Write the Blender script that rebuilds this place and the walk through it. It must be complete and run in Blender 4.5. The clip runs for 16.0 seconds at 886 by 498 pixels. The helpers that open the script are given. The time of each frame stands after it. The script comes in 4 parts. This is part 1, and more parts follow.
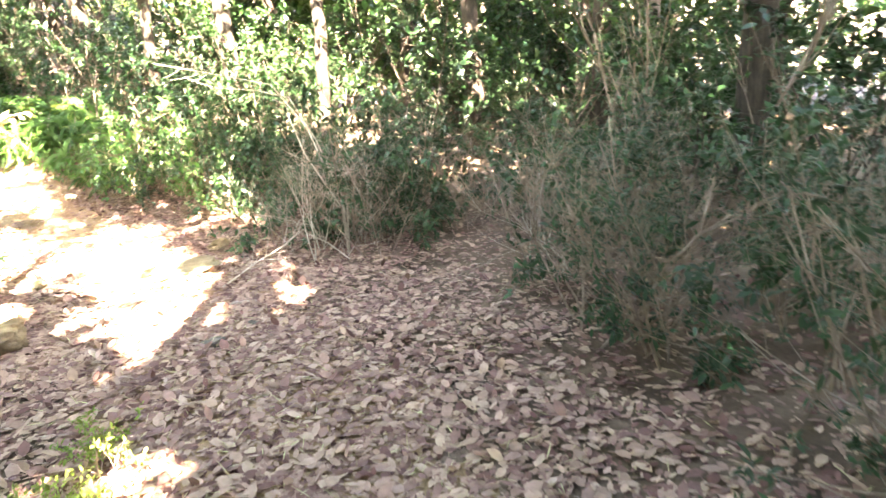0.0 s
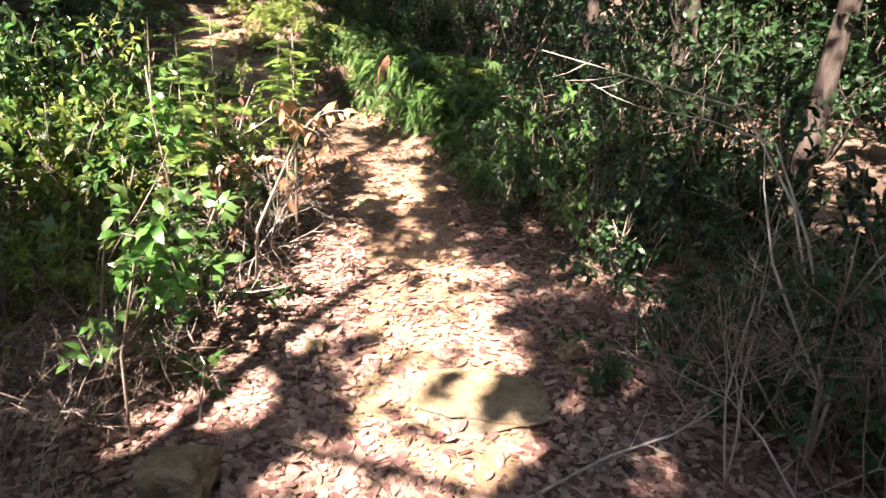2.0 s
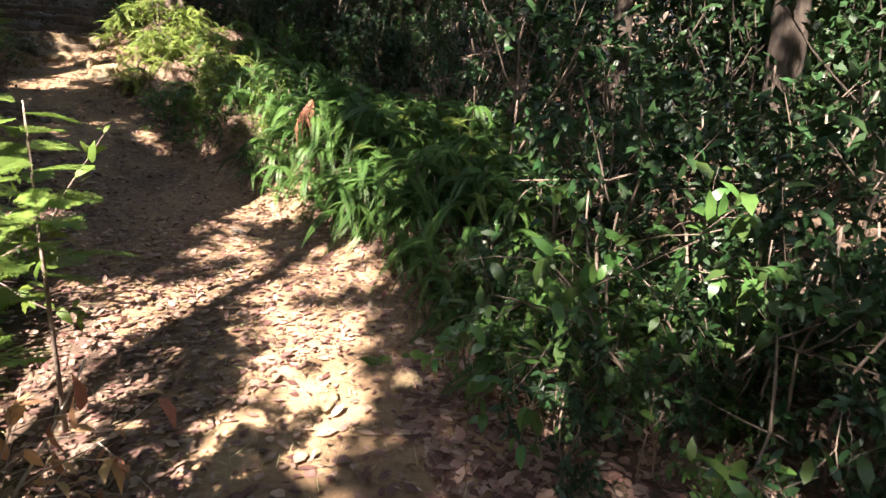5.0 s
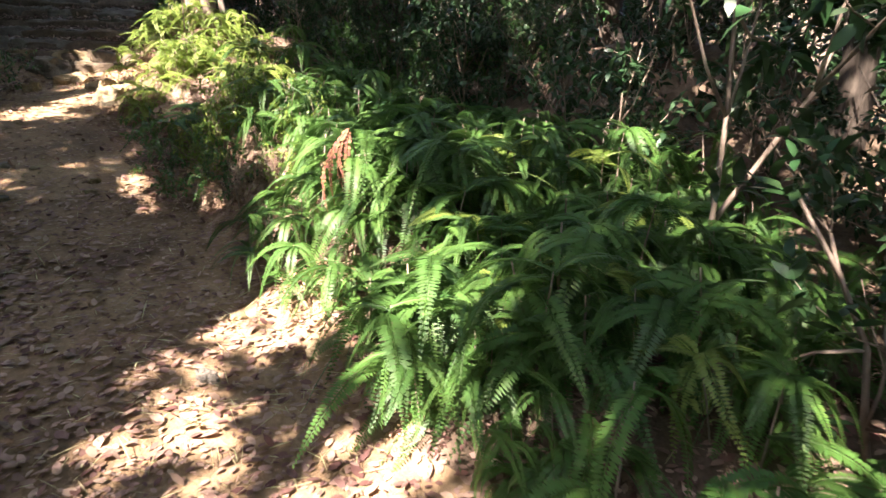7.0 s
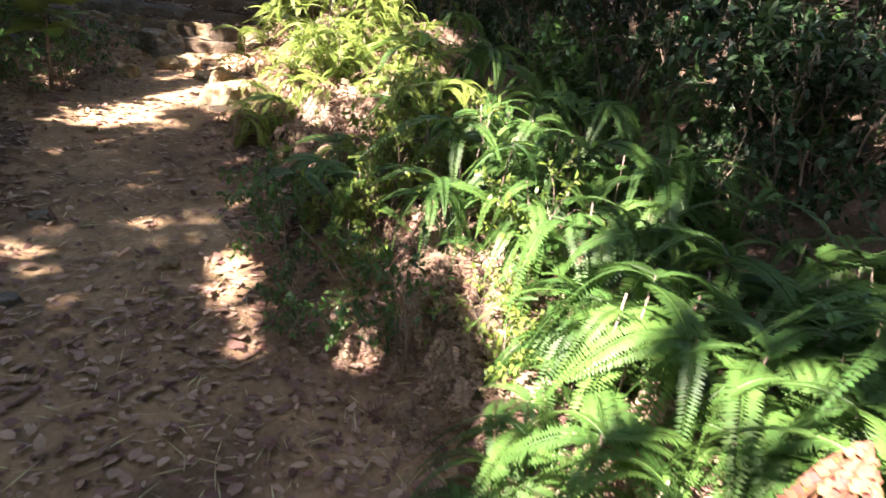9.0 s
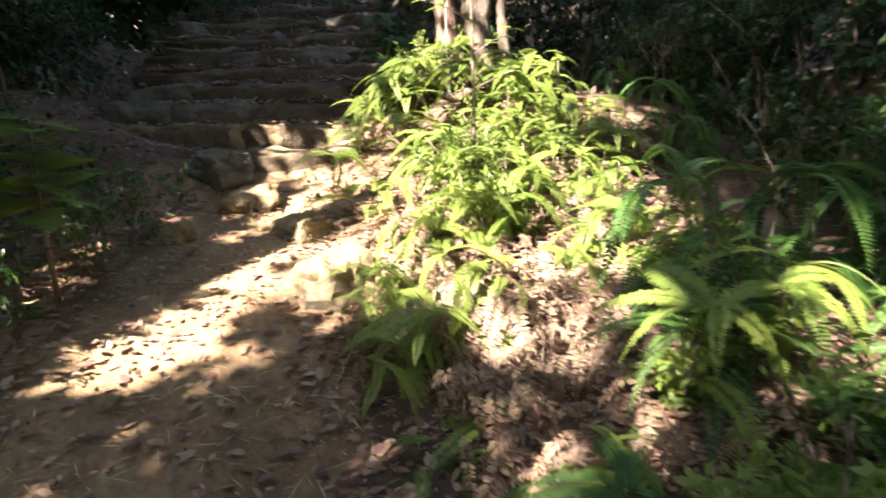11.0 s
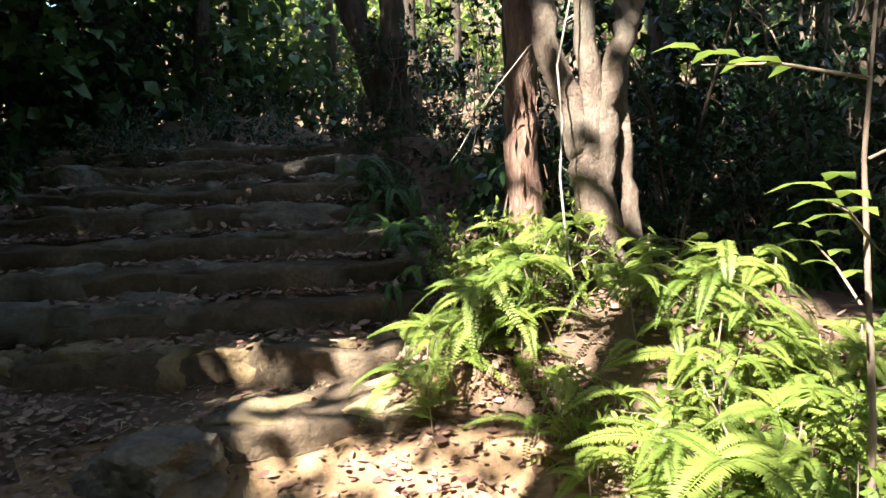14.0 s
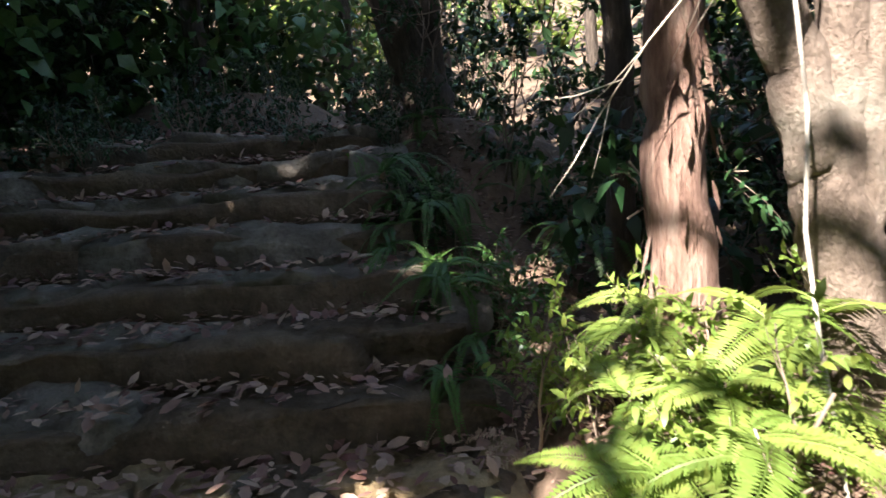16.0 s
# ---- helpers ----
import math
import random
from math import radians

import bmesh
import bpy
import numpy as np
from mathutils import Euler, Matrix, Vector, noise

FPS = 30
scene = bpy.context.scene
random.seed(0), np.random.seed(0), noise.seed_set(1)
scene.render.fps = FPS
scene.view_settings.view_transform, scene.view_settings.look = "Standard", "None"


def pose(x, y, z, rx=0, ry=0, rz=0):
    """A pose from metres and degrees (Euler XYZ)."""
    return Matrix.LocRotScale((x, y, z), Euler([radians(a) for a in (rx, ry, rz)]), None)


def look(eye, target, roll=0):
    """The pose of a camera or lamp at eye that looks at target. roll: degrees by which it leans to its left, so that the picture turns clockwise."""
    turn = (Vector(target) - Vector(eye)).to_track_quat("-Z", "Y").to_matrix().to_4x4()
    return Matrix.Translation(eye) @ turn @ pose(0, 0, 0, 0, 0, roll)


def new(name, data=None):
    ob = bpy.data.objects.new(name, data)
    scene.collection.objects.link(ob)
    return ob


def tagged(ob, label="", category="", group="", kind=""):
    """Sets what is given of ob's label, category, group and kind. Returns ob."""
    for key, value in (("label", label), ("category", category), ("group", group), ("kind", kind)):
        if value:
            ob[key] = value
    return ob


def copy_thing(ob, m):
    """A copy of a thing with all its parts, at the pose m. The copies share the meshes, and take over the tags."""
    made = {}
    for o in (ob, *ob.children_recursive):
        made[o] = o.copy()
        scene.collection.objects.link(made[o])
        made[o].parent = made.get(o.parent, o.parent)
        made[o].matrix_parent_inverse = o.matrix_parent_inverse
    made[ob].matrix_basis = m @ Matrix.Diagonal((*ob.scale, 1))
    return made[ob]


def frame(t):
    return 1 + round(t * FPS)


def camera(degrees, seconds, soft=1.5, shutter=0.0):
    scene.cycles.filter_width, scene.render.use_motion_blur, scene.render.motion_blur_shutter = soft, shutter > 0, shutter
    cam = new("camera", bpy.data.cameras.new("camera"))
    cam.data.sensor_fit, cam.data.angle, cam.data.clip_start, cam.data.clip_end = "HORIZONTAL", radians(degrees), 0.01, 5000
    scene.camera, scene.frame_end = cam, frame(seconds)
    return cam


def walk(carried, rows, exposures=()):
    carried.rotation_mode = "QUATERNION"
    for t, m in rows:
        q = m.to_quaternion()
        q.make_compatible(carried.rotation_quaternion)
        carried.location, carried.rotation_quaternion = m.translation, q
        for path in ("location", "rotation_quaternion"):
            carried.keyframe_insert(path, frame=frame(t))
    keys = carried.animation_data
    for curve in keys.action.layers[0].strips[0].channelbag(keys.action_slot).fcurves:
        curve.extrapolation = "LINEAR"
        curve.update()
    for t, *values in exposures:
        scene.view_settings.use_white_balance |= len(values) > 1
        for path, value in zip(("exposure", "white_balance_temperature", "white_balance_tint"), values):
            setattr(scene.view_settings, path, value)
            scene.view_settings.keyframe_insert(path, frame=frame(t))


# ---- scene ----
cam = camera(72.7, 16.0, shutter=0.15)
PATH = [
    (0, (-0.141, -0.149, 1.281), (-0.117, 1.78, 0.753), -3.3),
    (0.5, (-0.084, 0.75, 1.424), (-0.368, 2.64, 0.835), 1.8),
    (1, (-0.24, 1.337, 1.484), (-0.662, 3.178, 0.828), 2.9),
    (1.5, (-0.522, 1.904, 1.528), (-1.561, 3.505, 0.931), 1.3),
    (2, (-0.897, 2.395, 1.57), (-2.036, 3.91, 0.93), 2.7),
    (2.5, (-1.216, 2.884, 1.548), (-2.406, 4.38, 0.961), 2.6),
    (3, (-1.633, 3.303, 1.532), (-2.952, 4.694, 0.962), 2.7),
    (3.5, (-2.007, 3.717, 1.499), (-3.188, 5.23, 0.936), 3.1),
    (6, (-3.444, 5.751, 1.605), (-4.488, 7.373, 1.078), 2.2),
    (6.5, (-3.802, 6.173, 1.587), (-4.846, 7.794, 1.056), 3.0),
    (7, (-4.271, 6.611, 1.572), (-5.557, 8.059, 1.071), -0.4),
    (7.5, (-4.767, 6.929, 1.661), (-5.983, 8.417, 1.106), 0.3),
    (8, (-5.23, 7.285, 1.634), (-6.597, 8.629, 1.066), 1.2),
    (8.5, (-5.723, 7.424, 1.649), (-7.283, 8.562, 1.128), 3.4),
    (8.7, (-5.953, 7.437, 1.722), (-7.44, 8.65, 1.158), 5.6),
    (10.8, (-7.992, 7.985, 2.31), (-9.489, 9.205, 1.791), -0.0),
    (11, (-8.227, 8.046, 2.299), (-9.852, 9.101, 1.802), -1.8),
    (11.5, (-8.606, 8.124, 2.308), (-10.383, 8.953, 1.91), -4.4),
    (12, (-9.013, 8.183, 2.401), (-10.741, 9.126, 2.052), -5.0),
    (12.5, (-9.377, 8.218, 2.432), (-11.094, 9.192, 2.112), -5.0),
    (13, (-9.747, 8.172, 2.54), (-11.492, 9.13, 2.349), -5.8),
    (13.5, (-10.015, 8.193, 2.656), (-11.593, 9.417, 2.542), -2.7),
    (14, (-10.27, 8.336, 2.711), (-11.695, 9.732, 2.567), -2.5),
    (14.5, (-10.496, 8.476, 2.742), (-11.85, 9.946, 2.665), -4.7),
    (15, (-10.819, 8.65, 2.841), (-12.182, 10.102, 2.659), -3.1),
    (15.5, (-11.038, 8.926, 2.811), (-12.39, 10.388, 2.62), -3.4),
    (16, (-11.265, 9.08, 2.95), (-12.738, 10.411, 2.704), -3.9),
]
walk(cam, [(t, look(eye, target, roll)) for t, eye, target, roll in PATH], [(0.0, 6.5, 7500, 20), (0.5, 5.7, 7400, 23), (1.0, 5.0, 7200, 26), (1.5, 3.9, 6600, 28), (2.0, 3.3, 6600, 29), (3.0, 2.85, 6600, 28),
      (6.0, 3.2, 6500, 23), (7.0, 3.55, 6500, 24), (8.0, 3.8, 6500, 28), (8.5, 3.75, 6500, 29), (11.0, 3.5, 6600, 19), (13.0, 3.0, 6500, 11), (14.0, 3.05, 6400, 14), (16.0, 3.15, 6200, 18)])

# ---------------------------------------------------------------- world and light
SUN = Vector((0.14, -0.80, 0.86)).normalized()          # towards the sun
world = bpy.data.worlds.new("sky")
scene.world = world
world.use_nodes = True
wn = world.node_tree.nodes
sky = wn.new("ShaderNodeTexSky")
sky.sky_type, sky.sun_disc = "NISHITA", False
sky.sun_elevation = math.asin(SUN.z)
sky.sun_rotation = math.atan2(SUN.x, SUN.y)
world.node_tree.links.new(sky.outputs[0], wn["Background"].inputs[0])
wn["Background"].inputs[1].default_value = 0.1
lamp = bpy.data.lights.new("sun", "SUN")
lamp.energy, lamp.angle, lamp.color = 4.3, radians(0.55), (1.0, 0.93, 0.80)
sun = new("sun", lamp)
sun.matrix_world = look(SUN * 60, (0, 0, 0))

RNG = np.random.default_rng(7)


# ---------------------------------------------------------------- materials
def material(name):
    m = bpy.data.materials.new(name)
    m.use_nodes = True
    return m, m.node_tree.nodes, m.node_tree.links


def leafy(name, dark, light, rough=0.45, through_light=0.35, spread=0.5, hue=0.03, island=True, spec=0.4):
    """Leaf tissue: colour varies from plant to plant and leaf to leaf, some light passes through."""
    m, n, k = material(name)
    b = n["Principled BSDF"]
    geo, obj = n.new("ShaderNodeNewGeometry"), n.new("ShaderNodeObjectInfo")
    ramp = n.new("ShaderNodeValToRGB")
    ramp.color_ramp.elements[0].color, ramp.color_ramp.elements[1].color = (*dark, 1), (*light, 1)
    add = n.new("ShaderNodeMath")
    add.operation = "MULTIPLY_ADD"
    add.inputs[1].default_value = 1 - spread
    mul = n.new("ShaderNodeMath")
    mul.operation = "MULTIPLY"
    mul.inputs[1].default_value = spread
    k.new(obj.outputs["Random"], mul.inputs[0])
    k.new(geo.outputs["Random Per Island"] if island else obj.outputs["Random"], add.inputs[0])
    k.new(mul.outputs[0], add.inputs[2])
    tex = n.new("ShaderNodeTexNoise")
    tex.inputs["Scale"].default_value = 35
    co = n.new("ShaderNodeTexCoord")
    k.new(co.outputs["Object"], tex.inputs["Vector"])
    hsv = n.new("ShaderNodeHueSaturation")
    k.new(add.outputs[0], ramp.inputs[0])
    k.new(ramp.outputs[0], hsv.inputs["Color"])
    val = n.new("ShaderNodeMapRange")
    val.inputs["To Min"].default_value, val.inputs["To Max"].default_value = 0.65, 1.3
    k.new(tex.outputs["Fac"], val.inputs["Value"])
    k.new(val.outputs[0], hsv.inputs["Value"])
    hr = n.new("ShaderNodeMapRange")
    hr.inputs["To Min"].default_value, hr.inputs["To Max"].default_value = 0.5 - hue, 0.5 + hue
    k.new(geo.outputs["Random Per Island"], hr.inputs["Value"])
    k.new(hr.outputs[0], hsv.inputs["Hue"])
    k.new(hsv.outputs[0], b.inputs["Base Color"])
    b.inputs["Roughness"].default_value = rough
    b.inputs["Specular IOR Level"].default_value = spec
    tr = n.new("ShaderNodeBsdfTranslucent")
    k.new(hsv.outputs[0], tr.inputs["Color"])
    mix = n.new("ShaderNodeMixShader")
    mix.inputs[0].default_value = through_light
    k.new(b.outputs[0], mix.inputs[1])
    k.new(tr.outputs[0], mix.inputs[2])
    k.new(mix.outputs[0], n["Material Output"].inputs["Surface"])
    return m


def grainy(name, colours, scale=6.0, rough=0.9, bump=0.5, stretch=(1, 1, 1), fine=60.0, moss=None, depth=0.03):
    """Bark, stone, soil: two sizes of noise in colour and relief."""
    m, n, k = material(name)
    b = n["Principled BSDF"]
    co, mp = n.new("ShaderNodeTexCoord"), n.new("ShaderNodeMapping")
    mp.inputs["Scale"].default_value = stretch
    k.new(co.outputs["Object"], mp.inputs["Vector"])
    big, small = n.new("ShaderNodeTexNoise"), n.new("ShaderNodeTexNoise")
    for t, s in ((big, scale), (small, fine)):
        t.inputs["Scale"].default_value, t.inputs["Detail"].default_value = s, 6
        t.inputs["Roughness"].default_value = 0.65
        k.new(mp.outputs[0], t.inputs["Vector"])
    ramp = n.new("ShaderNodeValToRGB")
    els = ramp.color_ramp.elements
    els[0].position, els[1].position = 0.3, 0.72
    els[0].color, els[1].color = (*colours[0], 1), (*colours[-1], 1)
    for i, c in enumerate(colours[1:-1]):
        e = els.new(0.3 + 0.42 * (i + 1) / (len(colours) - 1))
        e.color = (*c, 1)
    k.new(big.outputs["Fac"], ramp.inputs[0])
    mixc = n.new("ShaderNodeMix")
    mixc.data_type, mixc.blend_type = "RGBA", "OVERLAY"
    mixc.inputs[0].default_value = 0.7
    k.new(ramp.outputs[0], mixc.inputs[6])
    k.new(small.outputs["Color"], mixc.inputs[7])
    bw = n.new("ShaderNodeRGBToBW")
    k.new(small.outputs["Color"], bw.inputs[0])
    k.new(bw.outputs[0], mixc.inputs[7])
    colour = mixc.outputs[2]
    if moss:
        spots = n.new("ShaderNodeTexNoise")
        spots.inputs["Scale"].default_value = scale * 0.6
        spots.inputs["Detail"].default_value = 5
        k.new(co.outputs["Object"], spots.inputs["Vector"])
        cut = n.new("ShaderNodeMapRange")
        cut.inputs["From Min"].default_value, cut.inputs["From Max"].default_value = 0.52, 0.66
        k.new(spots.outputs["Fac"], cut.inputs["Value"])
        over = n.new("ShaderNodeMix")
        over.data_type = "RGBA"
        over.inputs[7].default_value = (*moss, 1)
        k.new(cut.outputs[0], over.inputs[0])
        k.new(colour, over.inputs[6])
        colour = over.outputs[2]
    k.new(colour, b.inputs["Base Color"])
    b.inputs["Roughness"].default_value = rough
    b.inputs["Specular IOR Level"].default_value = 0.25
    add = n.new("ShaderNodeMath")
    add.operation = "MULTIPLY_ADD"
    add.inputs[1].default_value = 0.35
    k.new(small.outputs["Fac"], add.inputs[0])
    k.new(big.outputs["Fac"], add.inputs[2])
    bp = n.new("ShaderNodeBump")
    bp.inputs["Strength"].default_value, bp.inputs["Distance"].default_value = bump, depth
    k.new(add.outputs[0], bp.inputs["Height"])
    k.new(bp.outputs[0], b.inputs["Normal"])
    return m


M_SOIL = grainy("forest_soil", [(0.125, 0.08, 0.048), (0.25, 0.165, 0.092), (0.38, 0.262, 0.15)], scale=1.6, fine=38, bump=0.8, depth=0.04)
M_LITTER = leafy("dry_leaf", (0.11, 0.057, 0.04), (0.42, 0.275, 0.215), rough=0.7, through_light=0.12, spread=0.0, hue=0.02, spec=0.3)
M_GREEN = leafy("shrub_leaf", (0.022, 0.06, 0.018), (0.10, 0.20, 0.045), rough=0.32, spec=0.5)
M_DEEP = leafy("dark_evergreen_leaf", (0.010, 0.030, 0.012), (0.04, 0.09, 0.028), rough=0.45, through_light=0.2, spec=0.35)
M_LIME = leafy("young_leaf", (0.09, 0.16, 0.025), (0.28, 0.35, 0.075), rough=0.4, through_light=0.45)
# Sun and shade greens of the ferns: part of the light sits in colour.
M_FERN = leafy("fern_sun_green", (0.09, 0.155, 0.024), (0.285, 0.36, 0.08), rough=0.5, through_light=0.42, spread=0.7, hue=0.015)
M_FERNDARK = leafy("fern_shade_green", (0.03, 0.085, 0.018), (0.10, 0.20, 0.04), rough=0.5, through_light=0.35, spread=0.7, hue=0.015)
M_DEADFERN = leafy("withered_fern", (0.13, 0.075, 0.045), (0.42, 0.30, 0.21), rough=0.8, through_light=0.15, spread=0.6)
M_RUST = leafy("rust_fern", (0.12, 0.05, 0.028), (0.25, 0.11, 0.06), rough=0.8, through_light=0.15, spread=0.3)
M_TAN = leafy("tan_oak_leaf", (0.34, 0.17, 0.08), (0.54, 0.33, 0.18), rough=0.6, through_light=0.3, spread=0.2)
M_CANOPY = leafy("canopy_leaf", (0.03, 0.07, 0.02), (0.10, 0.18, 0.05), rough=0.4, through_light=0.25)
M_STRAW = leafy("straw_blade", (0.28, 0.24, 0.10), (0.50, 0.46, 0.26), rough=0.7, through_light=0.3)
M_TWIG = grainy("grey_twig", [(0.10, 0.075, 0.055), (0.22, 0.17, 0.13), (0.36, 0.30, 0.24)], scale=9, fine=80, stretch=(1, 1, 0.3))
M_PALE = grainy("pale_twig", [(0.28, 0.24, 0.19), (0.42, 0.37, 0.30), (0.55, 0.50, 0.42)], scale=9, fine=80, stretch=(1, 1, 0.3))
M_BARK_RED = grainy("flaking_red_bark", [(0.10, 0.055, 0.04), (0.26, 0.16, 0.12), (0.46, 0.34, 0.27)], scale=7, fine=55, bump=1.0, stretch=(3.2, 3.2, 0.45), depth=0.05)
M_BARK_GREY = grainy("smooth_grey_bark", [(0.07, 0.052, 0.04), (0.17, 0.13, 0.10), (0.31, 0.26, 0.21)], scale=5.0, fine=75, bump=1.0, stretch=(1.6, 1.6, 0.9), moss=(0.22, 0.20, 0.16), depth=0.04)
M_BARK_DARK = grainy("dark_bark", [(0.03, 0.024, 0.018), (0.07, 0.055, 0.042), (0.13, 0.105, 0.08)], scale=8, fine=60, bump=0.9, stretch=(2.5, 2.5, 0.5), depth=0.04)
M_STONE = grainy("yellow_sandstone", [(0.12, 0.085, 0.045), (0.24, 0.18, 0.10), (0.37, 0.29, 0.17)], scale=2.6, fine=30, bump=0.9, moss=(0.10, 0.085, 0.06), depth=0.05)
M_GREYSTONE = grainy("grey_stone", [(0.06, 0.052, 0.042), (0.15, 0.13, 0.105), (0.28, 0.25, 0.205)], scale=3.0, fine=30, bump=0.9, moss=(0.07, 0.065, 0.04), depth=0.05)
M_EARTH = grainy("packed_earth", [(0.05, 0.036, 0.024), (0.10, 0.075, 0.05), (0.18, 0.135, 0.09)], scale=4, fine=40, bump=1.0, depth=0.04)
M_VINE = grainy("pale_vine_bark", [(0.24, 0.21, 0.17), (0.36, 0.33, 0.28), (0.5, 0.46, 0.4)], scale=9, fine=70)


# ---------------------------------------------------------------- mesh helpers
def mesh_of(name, verts, faces, mat, smooth=False):
    me = bpy.data.meshes.new(name)
    me.from_pydata([tuple(v) for v in verts], [], faces)
    me.materials.append(mat)
    if smooth:
        me.polygons.foreach_set("use_smooth", np.ones(len(me.polygons), bool))
    me.update()
    return me


def part(name, me, parent, label="", m=None):
    ob = new(name, me)
    ob.parent = parent
    if m is not None:
        ob.matrix_basis = m
    if label:
        tagged(ob, label)
    return ob


def thing(name, m, label, category, group="", kind=""):
    return place(tagged(new(name), label, category, group, kind), m)


def place(ob, m):
    ob.matrix_basis = m
    return ob


def scaled(x, y, z, s=1.0, rz=0.0, tilt=0.0, sz=None):
    return pose(x, y, z, tilt, 0, rz) @ Matrix.Diagonal((s, s, sz or s, 1))


def tube(points, radii, sides=6, wobble=0.0, rng=RNG):
    """Verts and faces of a round limb along points, ends closed."""
    P = np.array(points, float)
    n = len(P)
    T = np.gradient(P, axis=0)
    T /= np.linalg.norm(T, axis=1)[:, None] + 1e-9
    ref = np.array([0.31, 0.95, 0.1])
    U = np.cross(T, ref)
    U /= np.linalg.norm(U, axis=1)[:, None] + 1e-9
    V = np.cross(T, U)
    a = np.arange(sides) * 2 * math.pi / sides
    R = np.array(radii, float)[:, None] * (1 + wobble * rng.uniform(-1, 1, (n, sides)))
    pts = P[:, None] + R[..., None] * (np.cos(a)[None, :, None] * U[:, None] + np.sin(a)[None, :, None] * V[:, None])
    faces = [(i * sides + j, i * sides + (j + 1) % sides, (i + 1) * sides + (j + 1) % sides, (i + 1) * sides + j)
             for i in range(n - 1) for j in range(sides)]
    faces.append(tuple(range(sides - 1, -1, -1)))
    faces.append(tuple((n - 1) * sides + j for j in range(sides)))
    return pts.reshape(-1, 3), faces


def joined(pieces):
    verts, faces, base = [], [], 0
    for v, f in pieces:
        verts.append(np.asarray(v))
        faces += [tuple(i + base for i in q) for q in f]
        base += len(v)
    return np.concatenate(verts), faces


def leaf_mesh(name, P, D, N, L, W, mat, curl=0.25, fold=0.25, plain=False):
    """Many leaves in one mesh: base P, direction D, face normal N, length L, width W; folded and drooping. plain: two triangles each."""
    P, D, N = (np.asarray(v, float) for v in (P, D, N))
    D = D / (np.linalg.norm(D, axis=1)[:, None] + 1e-9)
    S = np.cross(D, N)
    S /= np.linalg.norm(S, axis=1)[:, None] + 1e-9
    N = np.cross(S, D)
    L, W = np.broadcast_to(L, len(P))[:, None], np.broadcast_to(W, len(P))[:, None]
    outline = ((0, 0), (0.45, 0.5), (1, 0), (0.45, -0.5)) if plain else ((0, 0), (0.24, 0.40), (0.62, 0.44), (1, 0), (0.62, -0.44), (0.24, -0.40))
    tris = ((0, 3, 1), (1, 3, 2)) if plain else ((0, 5, 1), (1, 5, 4), (1, 4, 2), (2, 4, 3))
    V = np.stack([P + D * L * u + S * W * v + N * (W * fold * abs(v) * 2 - L * curl * u * u) for u, v in outline], 1).reshape(-1, 3)
    b = np.arange(len(P))[:, None] * len(outline)
    F = np.concatenate([b + np.array([q]) for q in tris], 1).reshape(-1, 3)
    me = bpy.data.meshes.new(name)
    me.vertices.add(len(V))
    me.vertices.foreach_set("co", V.ravel())
    me.loops.add(F.size)
    me.loops.foreach_set("vertex_index", F.ravel().astype(np.int32))
    me.polygons.add(len(F))
    me.polygons.foreach_set("loop_start", np.arange(0, F.size, 3, dtype=np.int32))
    me.materials.append(mat)
    me.update(calc_edges=True)
    return me


def unit(rng, n, up=0.0):
    v = rng.normal(size=(n, 3))
    v[:, 2] += up
    return v / np.linalg.norm(v, axis=1)[:, None]


# ---------------------------------------------------------------- the lie of the land
TRAIL = np.array([(1.5, -6, -0.12), (0.2, -2, -0.10), (-0.2, 0, -0.10), (-1.05, 2.2, -0.10), (-2.0, 3.75, -0.12), (-2.75, 4.85, -0.10), (-3.9, 6.0, 0.03),
                  (-5.15, 6.95, 0.31), (-6.35, 7.45, 0.49), (-7.6, 7.82, 0.71), (-9.0, 8.0, 1.02), (-10.3, 8.25, 1.36),
                  (-11.3, 8.75, 1.62), (-12.0, 9.2, 1.73)])
# the stone steps: up the slope along UP, their edges along EDGE
UP, EDGE = np.array((-0.76, 0.65)), np.array((0.65, 0.76))
STEPS = [np.array((-13.02 - 0.28 * i, 9.28 + 0.15 * i, 2.12 + 0.163 * i)) for i in range(8)]
STAIRS = np.array([STEPS[i] - (0, 0, 0.27) for i in (0, 2, 4, 6)] + [(-16.2, 10.9, 3.1)])
STAIR_SIDES = np.array([np.append(p[:2] + EDGE * w, p[2] - 0.27) for p in STEPS for w in (-1.0, -0.5, 0.5, 1.0)])
HILL = np.array([(-12.0, 10.7, 2.42), (-11.5, 10.65, 2.36), (-10.6, 9.9, 1.80), (-9.5, 10.0, 1.55), (-8.2, 9.6, 1.30), (-14.4, 11.9, 3.3),
                 (-6.5, 8.9, 1.05), (-5.3, 8.5, 0.75), (-3.6, 7.9, 0.30), (-9.5, 13, 2.5), (-6.5, 12, 2.0), (-2, 12, 0.9), (3, 6, 0.1), (2, 0, -0.1), (-2.3, 7.0, -0.02), (-1.5, 5.3, -0.16),
                 (-3.6, 3.2, -0.35), (-5.5, 5.0, -0.10), (-8.0, 6.2, 0.50), (-11.2, 7.2, 1.55), (-13.5, 8.1, 2.4), (-16, 8, 3.3),
                 (-18, 12, 4.0), (-14, 15, 3.9), (-7, 2, -0.4), (-22, 6, 4.0), (-24, 14, 4.4)])
fine_trail = np.concatenate([np.linspace(TRAIL[i], TRAIL[i + 1], 8, endpoint=False) for i in range(len(TRAIL) - 1)] + [np.linspace(STAIRS[i], STAIRS[i + 1], 5) for i in range(4)])
KNOTS = np.concatenate([fine_trail, STAIR_SIDES, HILL])
